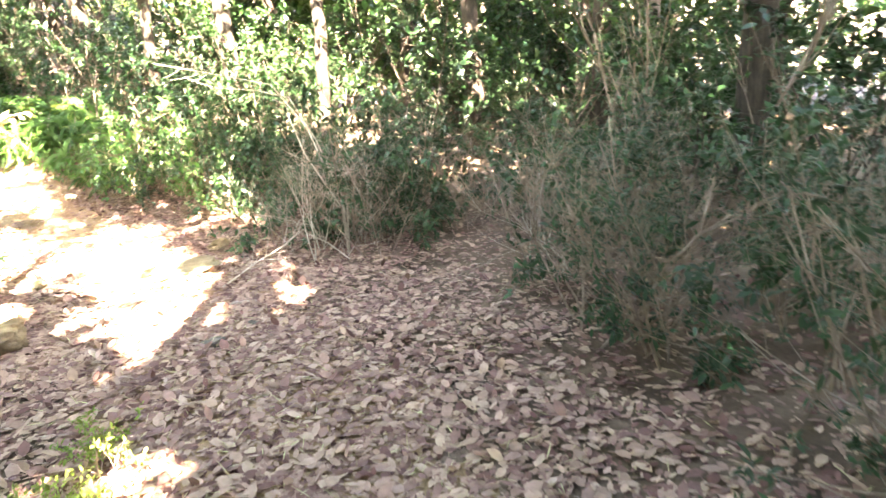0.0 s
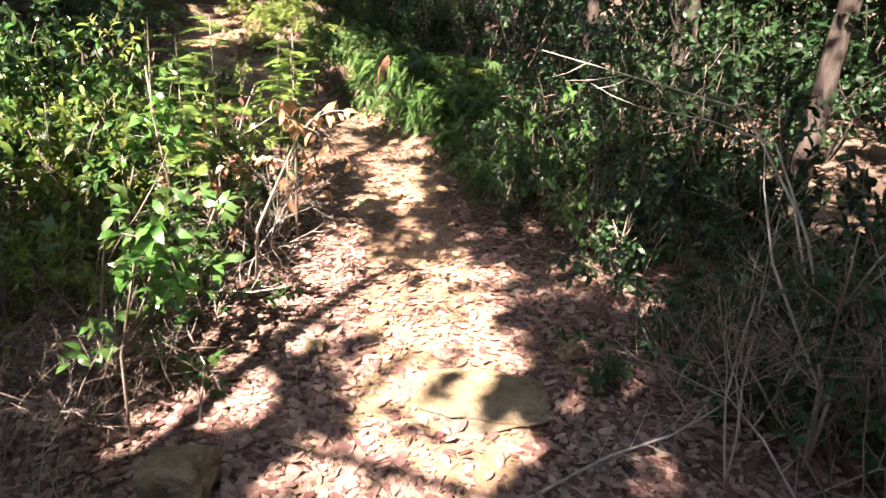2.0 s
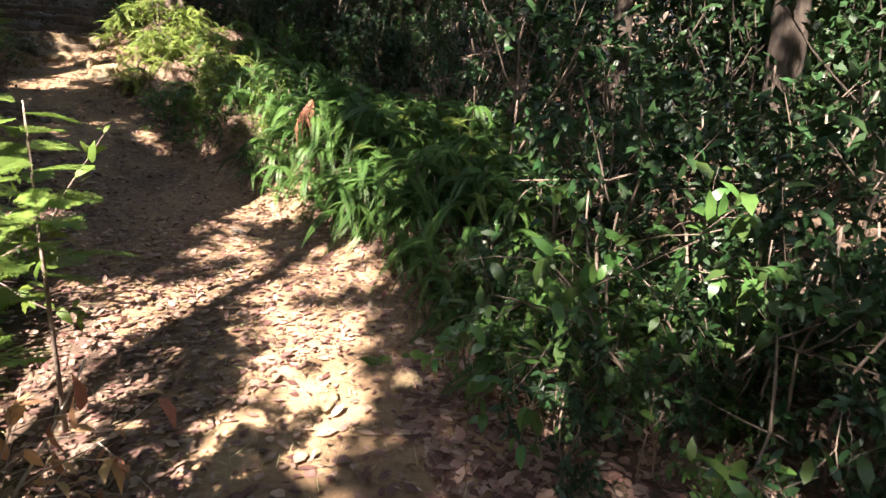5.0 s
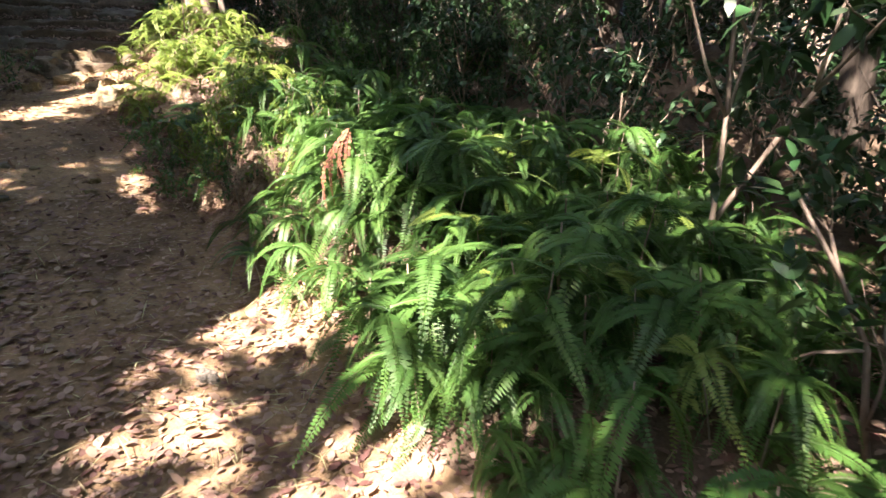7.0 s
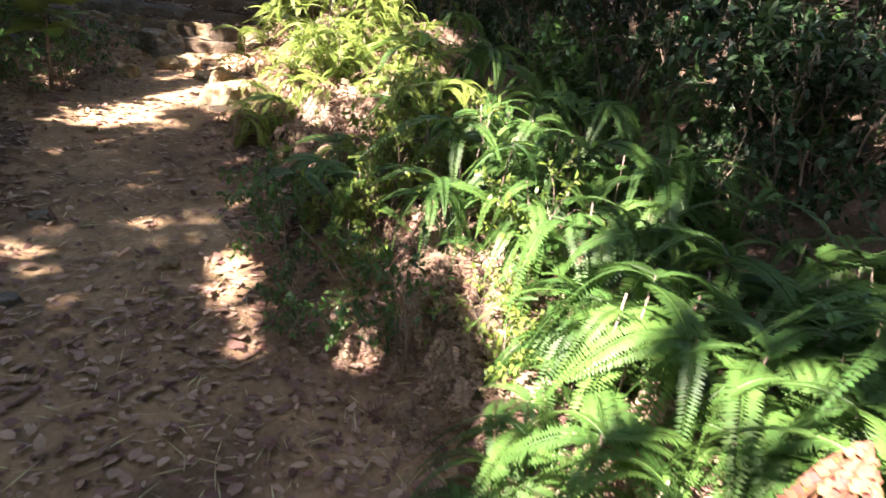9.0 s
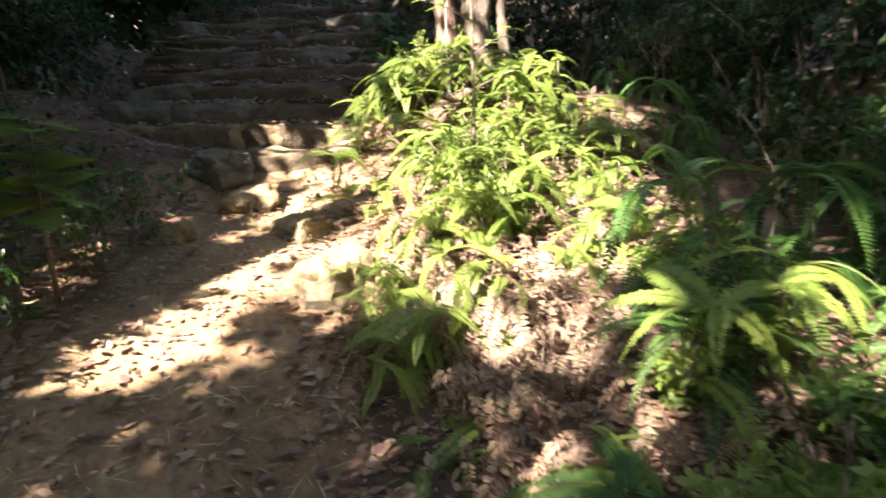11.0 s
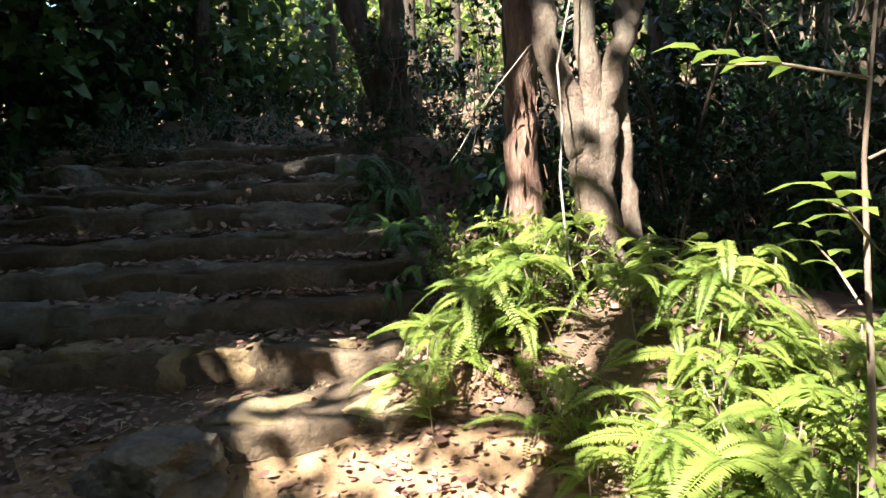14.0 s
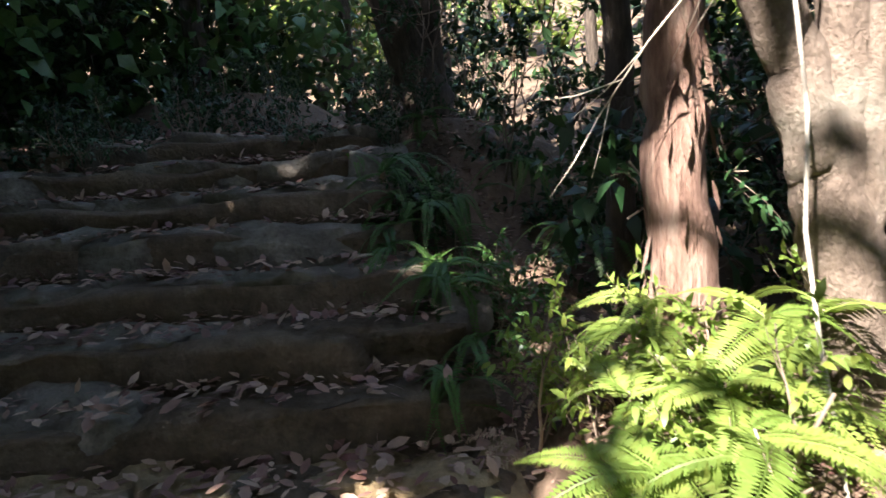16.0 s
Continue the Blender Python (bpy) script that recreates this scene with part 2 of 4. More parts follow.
KW = np.concatenate([np.full(len(fine_trail) + len(STAIR_SIDES), 0.45), np.full(len(HILL), 1.6)])


def trail_distance(x, y):
    q = np.stack([np.ravel(x), np.ravel(y)], 1)
    d = np.min(np.linalg.norm(q[:, None] - fine_trail[None, :, :2], axis=2), axis=1)
    return d.reshape(np.shape(x))


def ripple(x, y):
    return (np.sin(x * 1.7 + 1.3 * np.sin(y * 1.1)) * np.sin(y * 1.9 + x * 0.6) * 0.5
            + np.sin(x * 4.3 + y * 2.1) * np.sin(y * 5.1 - x * 1.7) * 0.28 + np.sin(x * 11 + y * 7) * np.sin(y * 13 - x * 5) * 0.12)


def height(x, y):
    x, y = np.asarray(x, float), np.asarray(y, float)
    q = np.stack([x.ravel(), y.ravel()], 1)
    out = np.empty(len(q))
    for a in range(0, len(q), 20000):
        d2 = ((q[a:a + 20000, None] - KNOTS[None, :, :2]) ** 2).sum(2)
        w = KW / (d2 + 0.06) ** 1.7
        out[a:a + 20000] = (w * KNOTS[:, 2]).sum(1) / w.sum(1)
    off = np.clip(trail_distance(x, y).ravel() - 0.5, 0, 1.2) / 1.2
    slope = np.clip((-q[:, 0] - 7) * 0.55 + (q[:, 1] - 6.5) * 0.83 - 12, 0, 45) * 0.5          # the hillside beyond the woods
    return (out + slope + ripple(q[:, 0], q[:, 1]) * (0.025 + 0.075 * off)).reshape(x.shape)


def h(x, y):
    return float(height(np.array([x]), np.array([y]))[0])


def axis(lo, hi, step, far):
    out = np.arange(lo, hi, step)
    grow = np.array([1, 2.2, 4, 7, 12, 20, 40, 90, 250, far])
    return np.concatenate([lo - grow[::-1], out, hi + grow])


gx, gy = axis(-19, 4, 0.11, 600), axis(-4, 15, 0.11, 600)
X, Y = np.meshgrid(gx, gy, indexing="ij")
Z = height(X, Y)
nx, ny = X.shape
idx = np.arange(nx * ny).reshape(nx, ny)
quads = np.stack([idx[:-1, :-1], idx[1:, :-1], idx[1:, 1:], idx[:-1, 1:]], -1).reshape(-1, 4)
ground = new("ground", mesh_of("ground", np.stack([X, Y, Z], -1).reshape(-1, 3), quads.tolist(), M_SOIL, True))
M_HUMUS = grainy("dark_humus", [(0.055, 0.038, 0.026), (0.12, 0.083, 0.056), (0.21, 0.15, 0.10)], scale=2.2, fine=38, bump=0.9, depth=0.05)
ground.data.materials.append(M_HUMUS)
mx, my = (X[:-1, :-1] + X[1:, 1:]) / 2, (Y[:-1, :-1] + Y[1:, 1:]) / 2
off = np.concatenate([trail_distance(mx[a:a + 20], my[a:a + 20]) for a in range(0, len(mx), 20)])
ground.data.polygons.foreach_set("material_index", ((off > 0.8 + 0.45 * ripple(mx * 1.3, my * 1.3)) | (mx < -12.6)).astype(np.int32).ravel())
tagged(ground, "brown forest soil of a leaf-strewn footpath", "ground", kind="structure")


# ---------------------------------------------------------------- plants
def sunny(P):
    """Where the canopy is open: does the sun line through P reach one of the clearings on the ground?"""
    P = np.asarray(P, float)
    zg = np.full(len(P), 0.8)
    for _ in range(3):
        q = P[:, :2] - np.array(SUN)[None, :2] * ((P[:, 2] - zg) / SUN.z)[:, None]
        zg = height(q[:, 0], q[:, 1]) + 0.25
    hit = np.zeros(len(P), bool)
    wob = 0.22 * np.sin(q[:, 0] * 5.1 + q[:, 1] * 2) + 0.22 * np.sin(q[:, 1] * 6.3 - q[:, 0] * 3.1)
    for cx, cy, rx, ry, turn in CLEARINGS:
        c, s = math.cos(radians(turn)), math.sin(radians(turn))
        u, v = (q[:, 0] - cx) * c + (q[:, 1] - cy) * s, -(q[:, 0] - cx) * s + (q[:, 1] - cy) * c
        hit |= (u / rx) ** 2 + (v / ry) ** 2 < 1 + wob
    fleck = np.sin(q[:, 0] * 9.1 + 2.1 * np.sin(q[:, 1] * 5.3)) * np.sin(q[:, 1] * 8.3 - q[:, 0] * 3.7) + 0.35 * np.sin(q[:, 0] * 19 - q[:, 1] * 13)
    for cx, cy, rx, ry, turn in DAPPLED:
        c, s = math.cos(radians(turn)), math.sin(radians(turn))
        u, v = (q[:, 0] - cx) * c + (q[:, 1] - cy) * s, -(q[:, 0] - cx) * s + (q[:, 1] - cy) * c
        hit |= ((u / rx) ** 2 + (v / ry) ** 2 < 1 + wob) & (fleck > -0.2)
    return hit


# gaps in the canopy, by the ground that they light: middle, half axes, turn
CLEARINGS = [(-2.95, 4.85, 1.35, 0.66, 132), (-2.15, 3.9, 0.85, 0.5, 112), (-3.75, 4.5, 0.9, 0.5, 135), (-5.05, 6.7, 0.95, 0.42, 145), (-10.75, 8.42, 0.95, 0.27, 111), (-12.3, 9.62, 0.62, 0.5, 45), (-12.62, 9.5, 0.5, 0.3, 45), (-5.9, 7.15, 0.5, 0.22, 150), (-8.55, 8.15, 0.5, 0.2, 165),
             (-10.8, 9.9, 1.4, 0.9, 150), (-11.75, 10.75, 0.6, 0.8, 0), (-6.5, 8.4, 1.1, 0.52, 150), (-7.6, 9.0, 0.55, 0.28, 155), (-8.7, 9.9, 0.7, 0.4, 160),
             (-11.45, 9.02, 0.5, 0.28, 140), (-3.35, 3.6, 0.4, 0.35, 0), (-1.35, 1.65, 0.35, 0.3, 0), (-5.2, 5.5, 1.5, 0.8, 135), (-7.0, 4.9, 1.7, 0.9, 170), (-11.2, 7.6, 0.5, 0.3, 150), (-7.2, 5.9, 1.0, 0.7, 150),
             (-21.5, 15, 2.5, 2.5, 0), (-22, 22, 9, 5, -35), (-30, 14, 7, 8, 0), (-8, 26, 9, 5, 0)]
DAPPLED = [(-2.5, 4.3, 2.0, 1.1, 128), (-3.95, 4.6, 1.1, 0.8, 135), (-4.5, 6.4, 1.5, 0.5, 143), (-5.5, 7.0, 1.3, 0.62, 148), (-3.7, 7.2, 0.5, 0.3, 140), (-5.6, 8.0, 1.0, 0.5, 150),
           (-12.9, 11.0, 0.5, 0.5, 0), (-2.3, 6.2, 0.6, 0.5, 30), (-3.8, 8.05, 0.9, 0.5, 140), (-6.1, 7.35, 0.9, 0.42, 150), (-6.6, 9.35, 1.2, 0.5, 155), (-7.9, 8.9, 0.8, 0.5, 155), (-9.75, 9.5, 1.0, 0.45, 160), (-5.6, 9.9, 0.9, 0.5, 150), (-11.1, 8.2, 0.8, 0.5, 0), (-7.2, 9.5, 1.0, 0.6, 155), (-11.0, 10.9, 0.6, 0.4, 0)]


def frond_mesh(name, mat, length=1.0, width=0.18, droop=0.5, pairs=30, seed=0, ragged=0.0):
    """One fern frond along +x, arching down: a rachis and two rows of narrow pinnae."""
    rng = np.random.default_rng(seed)
    t = np.linspace(0, 1, pairs)
    C = np.stack([length * (t - 0.24 * droop * t ** 2), length * 0.05 * np.sin(t * 3 + seed), length * (0.30 * t - (0.30 + droop) * t ** 2.1)], -1)
    T = np.gradient(C, axis=0)
    T /= np.linalg.norm(T, axis=1)[:, None]
    side = np.array([0, 1.0, 0])
    up = np.cross(T, np.broadcast_to(side, T.shape))
    shape = np.clip(np.minimum(t * 7 + 0.25, (1.02 - t) * 1.9), 0.05, 1) ** 0.75
    P, D, N, L = [], [], [], []
    for sgn in (1, -1):
        for i in range(1, pairs):
            if rng.random() < ragged:
                continue
            P.append(C[i] + T[i] * length / pairs * (0.25 * sgn))
            D.append(T[i] * 0.30 + side * sgn + up[i] * (0.16 - ragged * 2 * rng.random()) + rng.normal(0, 0.04 + ragged, 3))
            N.append(up[i])
            L.append(width * 0.5 * shape[i] * rng.uniform(0.9, 1.06))
    me = leaf_mesh(name, P, D, N, np.array(L), np.full(len(P), length / pairs * 1.25), mat, curl=0.15, fold=0.1, plain=True)
    v, f = tube(C[::4], np.linspace(0.0045, 0.0015, len(C[::4])) * length * 2, 3)
    bm = bmesh.new()
    bm.from_mesh(me)
    new_v = [bm.verts.new(p) for p in v]
    for q in f:
        bm.faces.new([new_v[i] for i in q])
    bm.to_mesh(me)
    bm.free()
    return me


def fern_kind(fronds, n_fronds, length, stalk, seed, label, wood, rise=25, name="fern"):
    """A fern: fronds that spread and arch from the head of a thin stalk, and a few from its foot."""
    rng = np.random.default_rng(seed)
    root = tagged(new(name), label, "fern")
    head = np.array([rng.normal(0, 0.04), rng.normal(0, 0.04), stalk])
    part("stalk", mesh_of("stalk", *tube([(0, 0, -0.05), head * 0.5 + [0.01, 0, 0], head], [0.005, 0.004, 0.003], 4), wood, True), root)
    for i in range(n_fronds):
        a = i * 137.5 + rng.uniform(-25, 25)
        s = length * rng.uniform(0.65, 1.15)
        low = rng.random() < 0.3
        q = head * (rng.uniform(0.2, 0.5) if low else rng.uniform(0.9, 1.0))
        m = pose(*q, 0, 0, a) @ pose(0, 0, 0, 0, -rng.uniform(-10, rise) - (15 if low else 0), 0) @ pose(0, 0, 0, rng.uniform(-22, 22)) @ Matrix.Diagonal((s, s * rng.uniform(.85, 1.1), s, 1))
        part("frond", fronds[i % len(fronds)], root, "", m)
    return root


def fern_mat_kind(fronds, n_fronds, length, stalk, seed, label, wood, rise=10, name="fern"):
    """A tangled fern of many low fronds that cannot be told apart: a stalk, and its fronds in one part."""
    rng = np.random.default_rng(seed)
    root = tagged(new(name), label, "fern")
    part("stalk", mesh_of("stalk", *tube([(0, 0, -0.05), (0.01, 0, stalk * 0.5), (0, 0, stalk)], [0.005, 0.004, 0.003], 4), wood, True), root)
    bm = bmesh.new()
    for i in range(n_fronds):
        s = length * rng.uniform(0.6, 1.2)
        m = pose(rng.normal(0, 0.07), rng.normal(0, 0.07), stalk * rng.uniform(0.15, 1.0), 0, 0, i * 137.5 + rng.uniform(-30, 30)) @ pose(0, 0, 0, rng.uniform(-25, 25), -rng.uniform(-25, rise), 0) @ Matrix.Diagonal((s, s, s, 1))
        old = len(bm.verts)
        bm.from_mesh(fronds[i % len(fronds)])
        bm.verts.ensure_lookup_table()
        bmesh.ops.transform(bm, matrix=m, verts=bm.verts[old:])
    me = bpy.data.meshes.new("fronds")
    bm.to_mesh(me)
    bm.free()
    me.materials.append(fronds[0].materials[0])
    tagged(part("fronds", me, root), kind="stuff")
    return root


def grow(rng, start, heading, length, radius, depth, spread, up, out, twigs, droop=0.0):
    """A limb with side limbs; fills out with tubes and twigs with (points) that bear leaves."""
    steps = 4
    p, d = np.array(start, float), np.array(heading, float)
    pts = [p]
    for _ in range(steps):
        d = d + rng.normal(0, 0.16, 3) + np.array([0, 0, up - droop])
        d /= np.linalg.norm(d)
        p = p + d * length / steps
        pts.append(p)
    out.append(tube(pts, np.linspace(radius, radius * 0.45, len(pts)), 3 if radius < 0.005 else 5))
    if depth == 0 or length < 0.1:
        twigs.append(np.array(pts))
        return
    for _ in range(rng.integers(3, 5)):
        u = rng.uniform(0.3, 1.0)
        k = int(u * steps)
        nd = d + unit(rng, 1)[0] * spread
        grow(rng, pts[k], nd / np.linalg.norm(nd), length * rng.uniform(0.45, 0.7), radius * 0.5, depth - 1, spread, up, out, twigs, droop)


def shrub_kind(name, label, seed, mat, wood, tall=1.2, stems=5, spread=0.9, depth=2, leaf=0.07, leaf_w=0.45, per=7, up=0.05, droop=0.0, curl=0.2, category="shrub", fat=0.009):
    rng = np.random.default_rng(seed)
    root = tagged(new(name), label, category)
    twigs, fine_wood = [], []
    for i in range(stems):
        a, out = rng.uniform(0, 6.28), []
        hd = np.array([math.cos(a) * 0.45 * spread, math.sin(a) * 0.45 * spread, 1.0])
        grow(rng, (rng.normal(0, 0.05), rng.normal(0, 0.05), -0.05), hd / np.linalg.norm(hd), tall * rng.uniform(0.6, 0.95), fat * rng.uniform(.7, 1.2), depth, spread, up, out, twigs, droop)
        if tall > 2:
            fine_wood += out
            continue
        part("stem", mesh_of("stem", *out[0], wood, True), root)
        fine_wood += out[1:]
    tagged(part("brushwood", mesh_of("brushwood", *joined(fine_wood), wood, True), root), kind="stuff")
    if mat is not None:
        P = np.concatenate([t[rng.integers(1, len(t), per)] for t in twigs]) + rng.normal(0, 0.012, (len(twigs) * per, 3))
        T = np.repeat(np.array([t[-1] - t[0] for t in twigs]), per, axis=0)
        T /= np.linalg.norm(T, axis=1)[:, None] + 1e-9
        D = T * 0.5 + unit(rng, len(P), 0.1) * 0.9
        D[:, 2] -= 0.15
        N = unit(rng, len(P), 2.2)
        L = leaf * rng.uniform(0.55, 1.2, len(P))
        part("foliage", leaf_mesh("foliage", P, D, N, L, L * leaf_w, mat, curl, plain=tall > 2), root)
    return root


def scatter(kinds, spots, rng, size=(0.8, 1.2), lean=8, group="", shy=0.0):
    """Copies of the kinds at the spots, each turned and sized at random. shy: the height of plants that do not grow where a sunbeam falls past."""
    for i, (x, y) in enumerate(spots):
        k = kinds[int(rng.integers(len(kinds)))]
        s = rng.uniform(*size)
        if shy:
            z = h(x, y)
            lit = sunny([(x, y, z + 0.2), (x, y, z + shy * s * 0.45), (x, y, z + shy * s * 0.75), (x, y, z + shy * s)])
            if lit[1:].any() and not lit[0]:
                continue
        m = pose(x, y, h(x, y) - 0.01, rng.uniform(-lean, lean), rng.uniform(-lean, lean), rng.uniform(0, 360)) @ Matrix.Diagonal((s, s, s * rng.uniform(.9, 1.15), 1))
        ob = copy_thing(k, m)
        if group:
            tagged(ob, group=group)


def patch(rng, n, cx, cy, rx, ry, turn=0.0, clear=0.0):
    out = []
    c, s = math.cos(radians(turn)), math.sin(radians(turn))
    while len(out) < n:
        r, a = math.sqrt(rng.random()), rng.uniform(0, 6.283)
        u, v = rx * r * math.cos(a), ry * r * math.sin(a)
        x, y = cx + u * c - v * s, cy + u * s + v * c
        if clear and float(trail_distance(np.array([x]), np.array([y]))[0]) < clear:
            n -= 0.2
            continue
        out.append((x, y))
    return out


def drop_kinds(kinds):
    """The first of each kind served as a pattern; it is taken away once the copies stand."""
    for k in kinds:
        for o in (*k.children_recursive, k):
            bpy.data.objects.remove(o)


rng = np.random.default_rng(11)
FR = [frond_mesh("frond", M_FERN, 1.0, 0.32, d, 40, s) for s, d in enumerate((0.35, 0.55, 0.8))]
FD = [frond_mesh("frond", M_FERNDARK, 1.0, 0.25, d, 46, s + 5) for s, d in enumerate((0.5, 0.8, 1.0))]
FX = [frond_mesh("frond", M_DEADFERN, 1.0, 0.26, d, 34, s + 9, 0.2) for s, d in enumerate((0.6, 0.9, 1.1))]
fern_bright = [fern_kind(FR, 9, 0.31, 0.24 + 0.05 * s, s, "bright yellow-green fern with arching fronds in sunlight", M_TWIG) for s in range(4)]
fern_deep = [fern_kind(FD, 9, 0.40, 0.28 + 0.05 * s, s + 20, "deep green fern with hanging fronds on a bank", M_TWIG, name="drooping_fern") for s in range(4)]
fern_dead = [fern_mat_kind(FX, 14, 0.27, 0.15, s + 40, "withered pale brown fern lying on the bank", M_TWIG, 0, "withered_fern") for s in range(3)]
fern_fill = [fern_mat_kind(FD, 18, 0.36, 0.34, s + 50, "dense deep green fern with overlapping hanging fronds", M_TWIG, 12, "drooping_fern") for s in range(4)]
fern_sun = [fern_mat_kind(FR, 15, 0.25, 0.24, s + 60, "tangled yellow-green fern in sunlight", M_TWIG, 12) for s in range(3)]
GLOSSY = [shrub_kind("glossy_shrub", "shrub with glossy bright green leaves on arching twigs", s, M_GREEN, M_TWIG, 1.15, 3, 1.2, 2, 0.085, 0.46, 10, 0.0, 0.06) for s in (31, 32, 33)]
LEAFSHRUB = [shrub_kind("broadleaf_shrub", "green broad-leaved shrub beside the path", s, M_GREEN, M_TWIG, 1.0, 2, 1.1, 2, 0.085, 0.45, 16) for s in (1, 2, 3)]
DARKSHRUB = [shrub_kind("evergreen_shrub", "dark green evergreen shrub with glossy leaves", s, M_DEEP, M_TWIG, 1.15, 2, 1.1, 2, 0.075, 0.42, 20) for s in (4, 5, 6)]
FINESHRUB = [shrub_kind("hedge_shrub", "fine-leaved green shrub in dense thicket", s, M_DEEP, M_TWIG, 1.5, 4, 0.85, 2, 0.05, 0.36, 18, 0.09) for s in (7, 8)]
LIMESHRUB = [shrub_kind("young_shrub", "light green young shrub in the sun", s, M_LIME, M_TWIG, 0.75, 3, 1.0, 2, 0.06, 0.42, 12) for s in (9, 10)]
BARE = [shrub_kind("dead_shrub", "bare grey-brown shrub with tangled dry twigs", s, None, M_TWIG, 1.15, 4, 1.1, 3, up=0.0, droop=0.02, fat=0.007) for s in (12, 13, 14)]
PALEBARE = [shrub_kind("dead_shrub", "leafless shrub with pale curved twigs", s, None, M_PALE, 1.2, 3, 1.0, 3, up=0.02, fat=0.0055) for s in (15, 16)]
TANSHRUB = [shrub_kind("dry_shrub", "shrub with dry tan leaves still hanging", s, M_TAN, M_PALE, 0.95, 4, 0.8, 2, 0.085, 0.46, 3, 0.0, curl=0.5) for s in (17, 18)]
SAPLING = [shrub_kind("sapling", "slender sapling with thin straight stem", s, M_GREEN, M_TWIG, 3.6, 2, 0.35, 2, 0.08, 0.42, 14, 0.1, category="tree", fat=0.018) for s in (19, 20, 21)]
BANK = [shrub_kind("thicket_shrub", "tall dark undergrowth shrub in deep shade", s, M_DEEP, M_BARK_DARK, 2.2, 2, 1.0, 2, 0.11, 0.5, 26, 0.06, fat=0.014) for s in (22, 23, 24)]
KINDS = [*fern_bright, *fern_deep, *fern_dead, *fern_fill, *fern_sun, *GLOSSY, *LEAFSHRUB, *DARKSHRUB, *FINESHRUB, *LIMESHRUB, *BARE, *PALEBARE, *TANSHRUB, *SAPLING, *BANK]
HEADING = np.gradient(fine_trail[:, :2], axis=0)
HEADING /= np.linalg.norm(HEADING, axis=1)[:, None]


def beside(n, x0, x1, d0, d1, side):
    """Spots beside the trail where its x lies between x0 and x1, d0 to d1 from its middle, on its right (1) or left (-1) for a walker."""
    pick = np.nonzero((fine_trail[:, 0] <= max(x0, x1)) & (fine_trail[:, 0] >= min(x0, x1)))[0]
    out, tries = [], 0
    while len(out) < n and tries < n * 8:
        tries += 1
        i = int(rng.choice(pick))
        d = rng.uniform(d0, d1) * side
        x = fine_trail[i, 0] + HEADING[i, 1] * d + rng.uniform(-0.2, 0.2)
        y = fine_trail[i, 1] - HEADING[i, 0] * d + rng.uniform(-0.2, 0.2)
        if float(trail_distance(np.array([x]), np.array([y]))[0]) > d0 * 0.9:
            out.append((x, y))
    return out


scatter(fern_deep, beside(22, -5.7, -7.5, 0.72, 1.2, 1), rng, (0.7, 1.0), group="ferns on the bank")
# first stretch: dark thicket and bare twigs on one side, sunny bushes on the other
scatter(FINESHRUB, beside(26, 1.5, -1.1, 1.5, 3.3, 1), rng, (0.75, 1.1), group="thicket beside the path")
scatter(BARE, beside(14, -0.9, -2.4, 1.8, 3.0, 1), rng, (0.8, 1.25), group="bare shrubs beside the path")
scatter(PALEBARE, beside(6, -1.2, -2.4, 1.6, 2.4, 1), rng, (0.8, 1.1), group="bare shrubs beside the path")
scatter(DARKSHRUB, beside(18, -0.8, -2.6, 2.1, 3.6, 1), rng, (0.8, 1.2), group="evergreen shrubs beside the path")
scatter(DARKSHRUB, beside(24, -2.4, -4.6, 1.3, 2.6, 1), rng, (0.6, 1.0), group="evergreen shrubs beside the path")
scatter(LEAFSHRUB, beside(9, -3.4, -4.8, 1.1, 1.6, 1), rng, (0.35, 0.6), group="evergreen shrubs beside the path")
scatter(LEAFSHRUB, beside(9, 0.0, -2.0, 1.2, 2.6, -1), rng, (0.6, 0.95), group="bushes beside the path", shy=1.0)
scatter(DARKSHRUB, beside(10, 0.3, -1.5, 1.4, 2.8, -1), rng, (0.7, 1.0), group="bushes beside the path", shy=1.2)
scatter(BARE, beside(9, -0.6, -3.6, 1.4, 2.2, -1), rng, (0.5, 0.9), group="bare shrubs beside the path")
scatter(LIMESHRUB, beside(14, -2.9, -5.4, 1.6, 2.8, -1), rng, (0.7, 1.15), group="sunny bushes")
scatter(LEAFSHRUB, beside(10, -2.9, -5.4, 1.8, 3.2, -1), rng, (0.6, 1.0), group="sunny bushes")
scatter(fern_sun, beside(12, -3.2, -5.4, 1.5, 2.6, -1), rng, (0.7, 1.1), group="ferns in the bushes")
scatter(TANSHRUB, [(-4.9, 5.35), (-4.6, 4.6)], rng, (0.95, 1.1))
scatter(PALEBARE, [(-4.15, 4.6), (-4.0, 4.2), (-4.3, 4.9), (-3.7, 3.7), (-3.2, 3.0)], rng, (0.6, 0.85), group="bare shrubs beside the path")
scatter(LIMESHRUB, beside(12, -3.8, -6.4, 1.4, 2.6, -1), rng, (1.0, 1.6), group="sunny bushes")
scatter(LEAFSHRUB, beside(12, -3.6, -6.6, 1.5, 3.0, -1), rng, (0.9, 1.35), group="sunny bushes")
scatter(LEAFSHRUB, [(-4.15, 4.05), (-4.5, 4.35), (-3.9, 3.6), (-4.8, 5.0)], rng, (0.95, 1.2), group="bushes beside the path")
scatter(LIMESHRUB, patch(rng, 9, -6.3, 4.7, 1.4, 0.7, 170), rng, (1.3, 1.9), group="sunny bushes")
scatter(LEAFSHRUB, patch(rng, 12, -6.6, 4.6, 1.6, 0.8, 170), rng, (1.1, 1.7), group="sunny bushes")
scatter(DARKSHRUB, beside(16, -2.2, -4.9, 1.7, 3.0, 1), rng, (0.9, 1.4), group="evergreen shrubs beside the path")
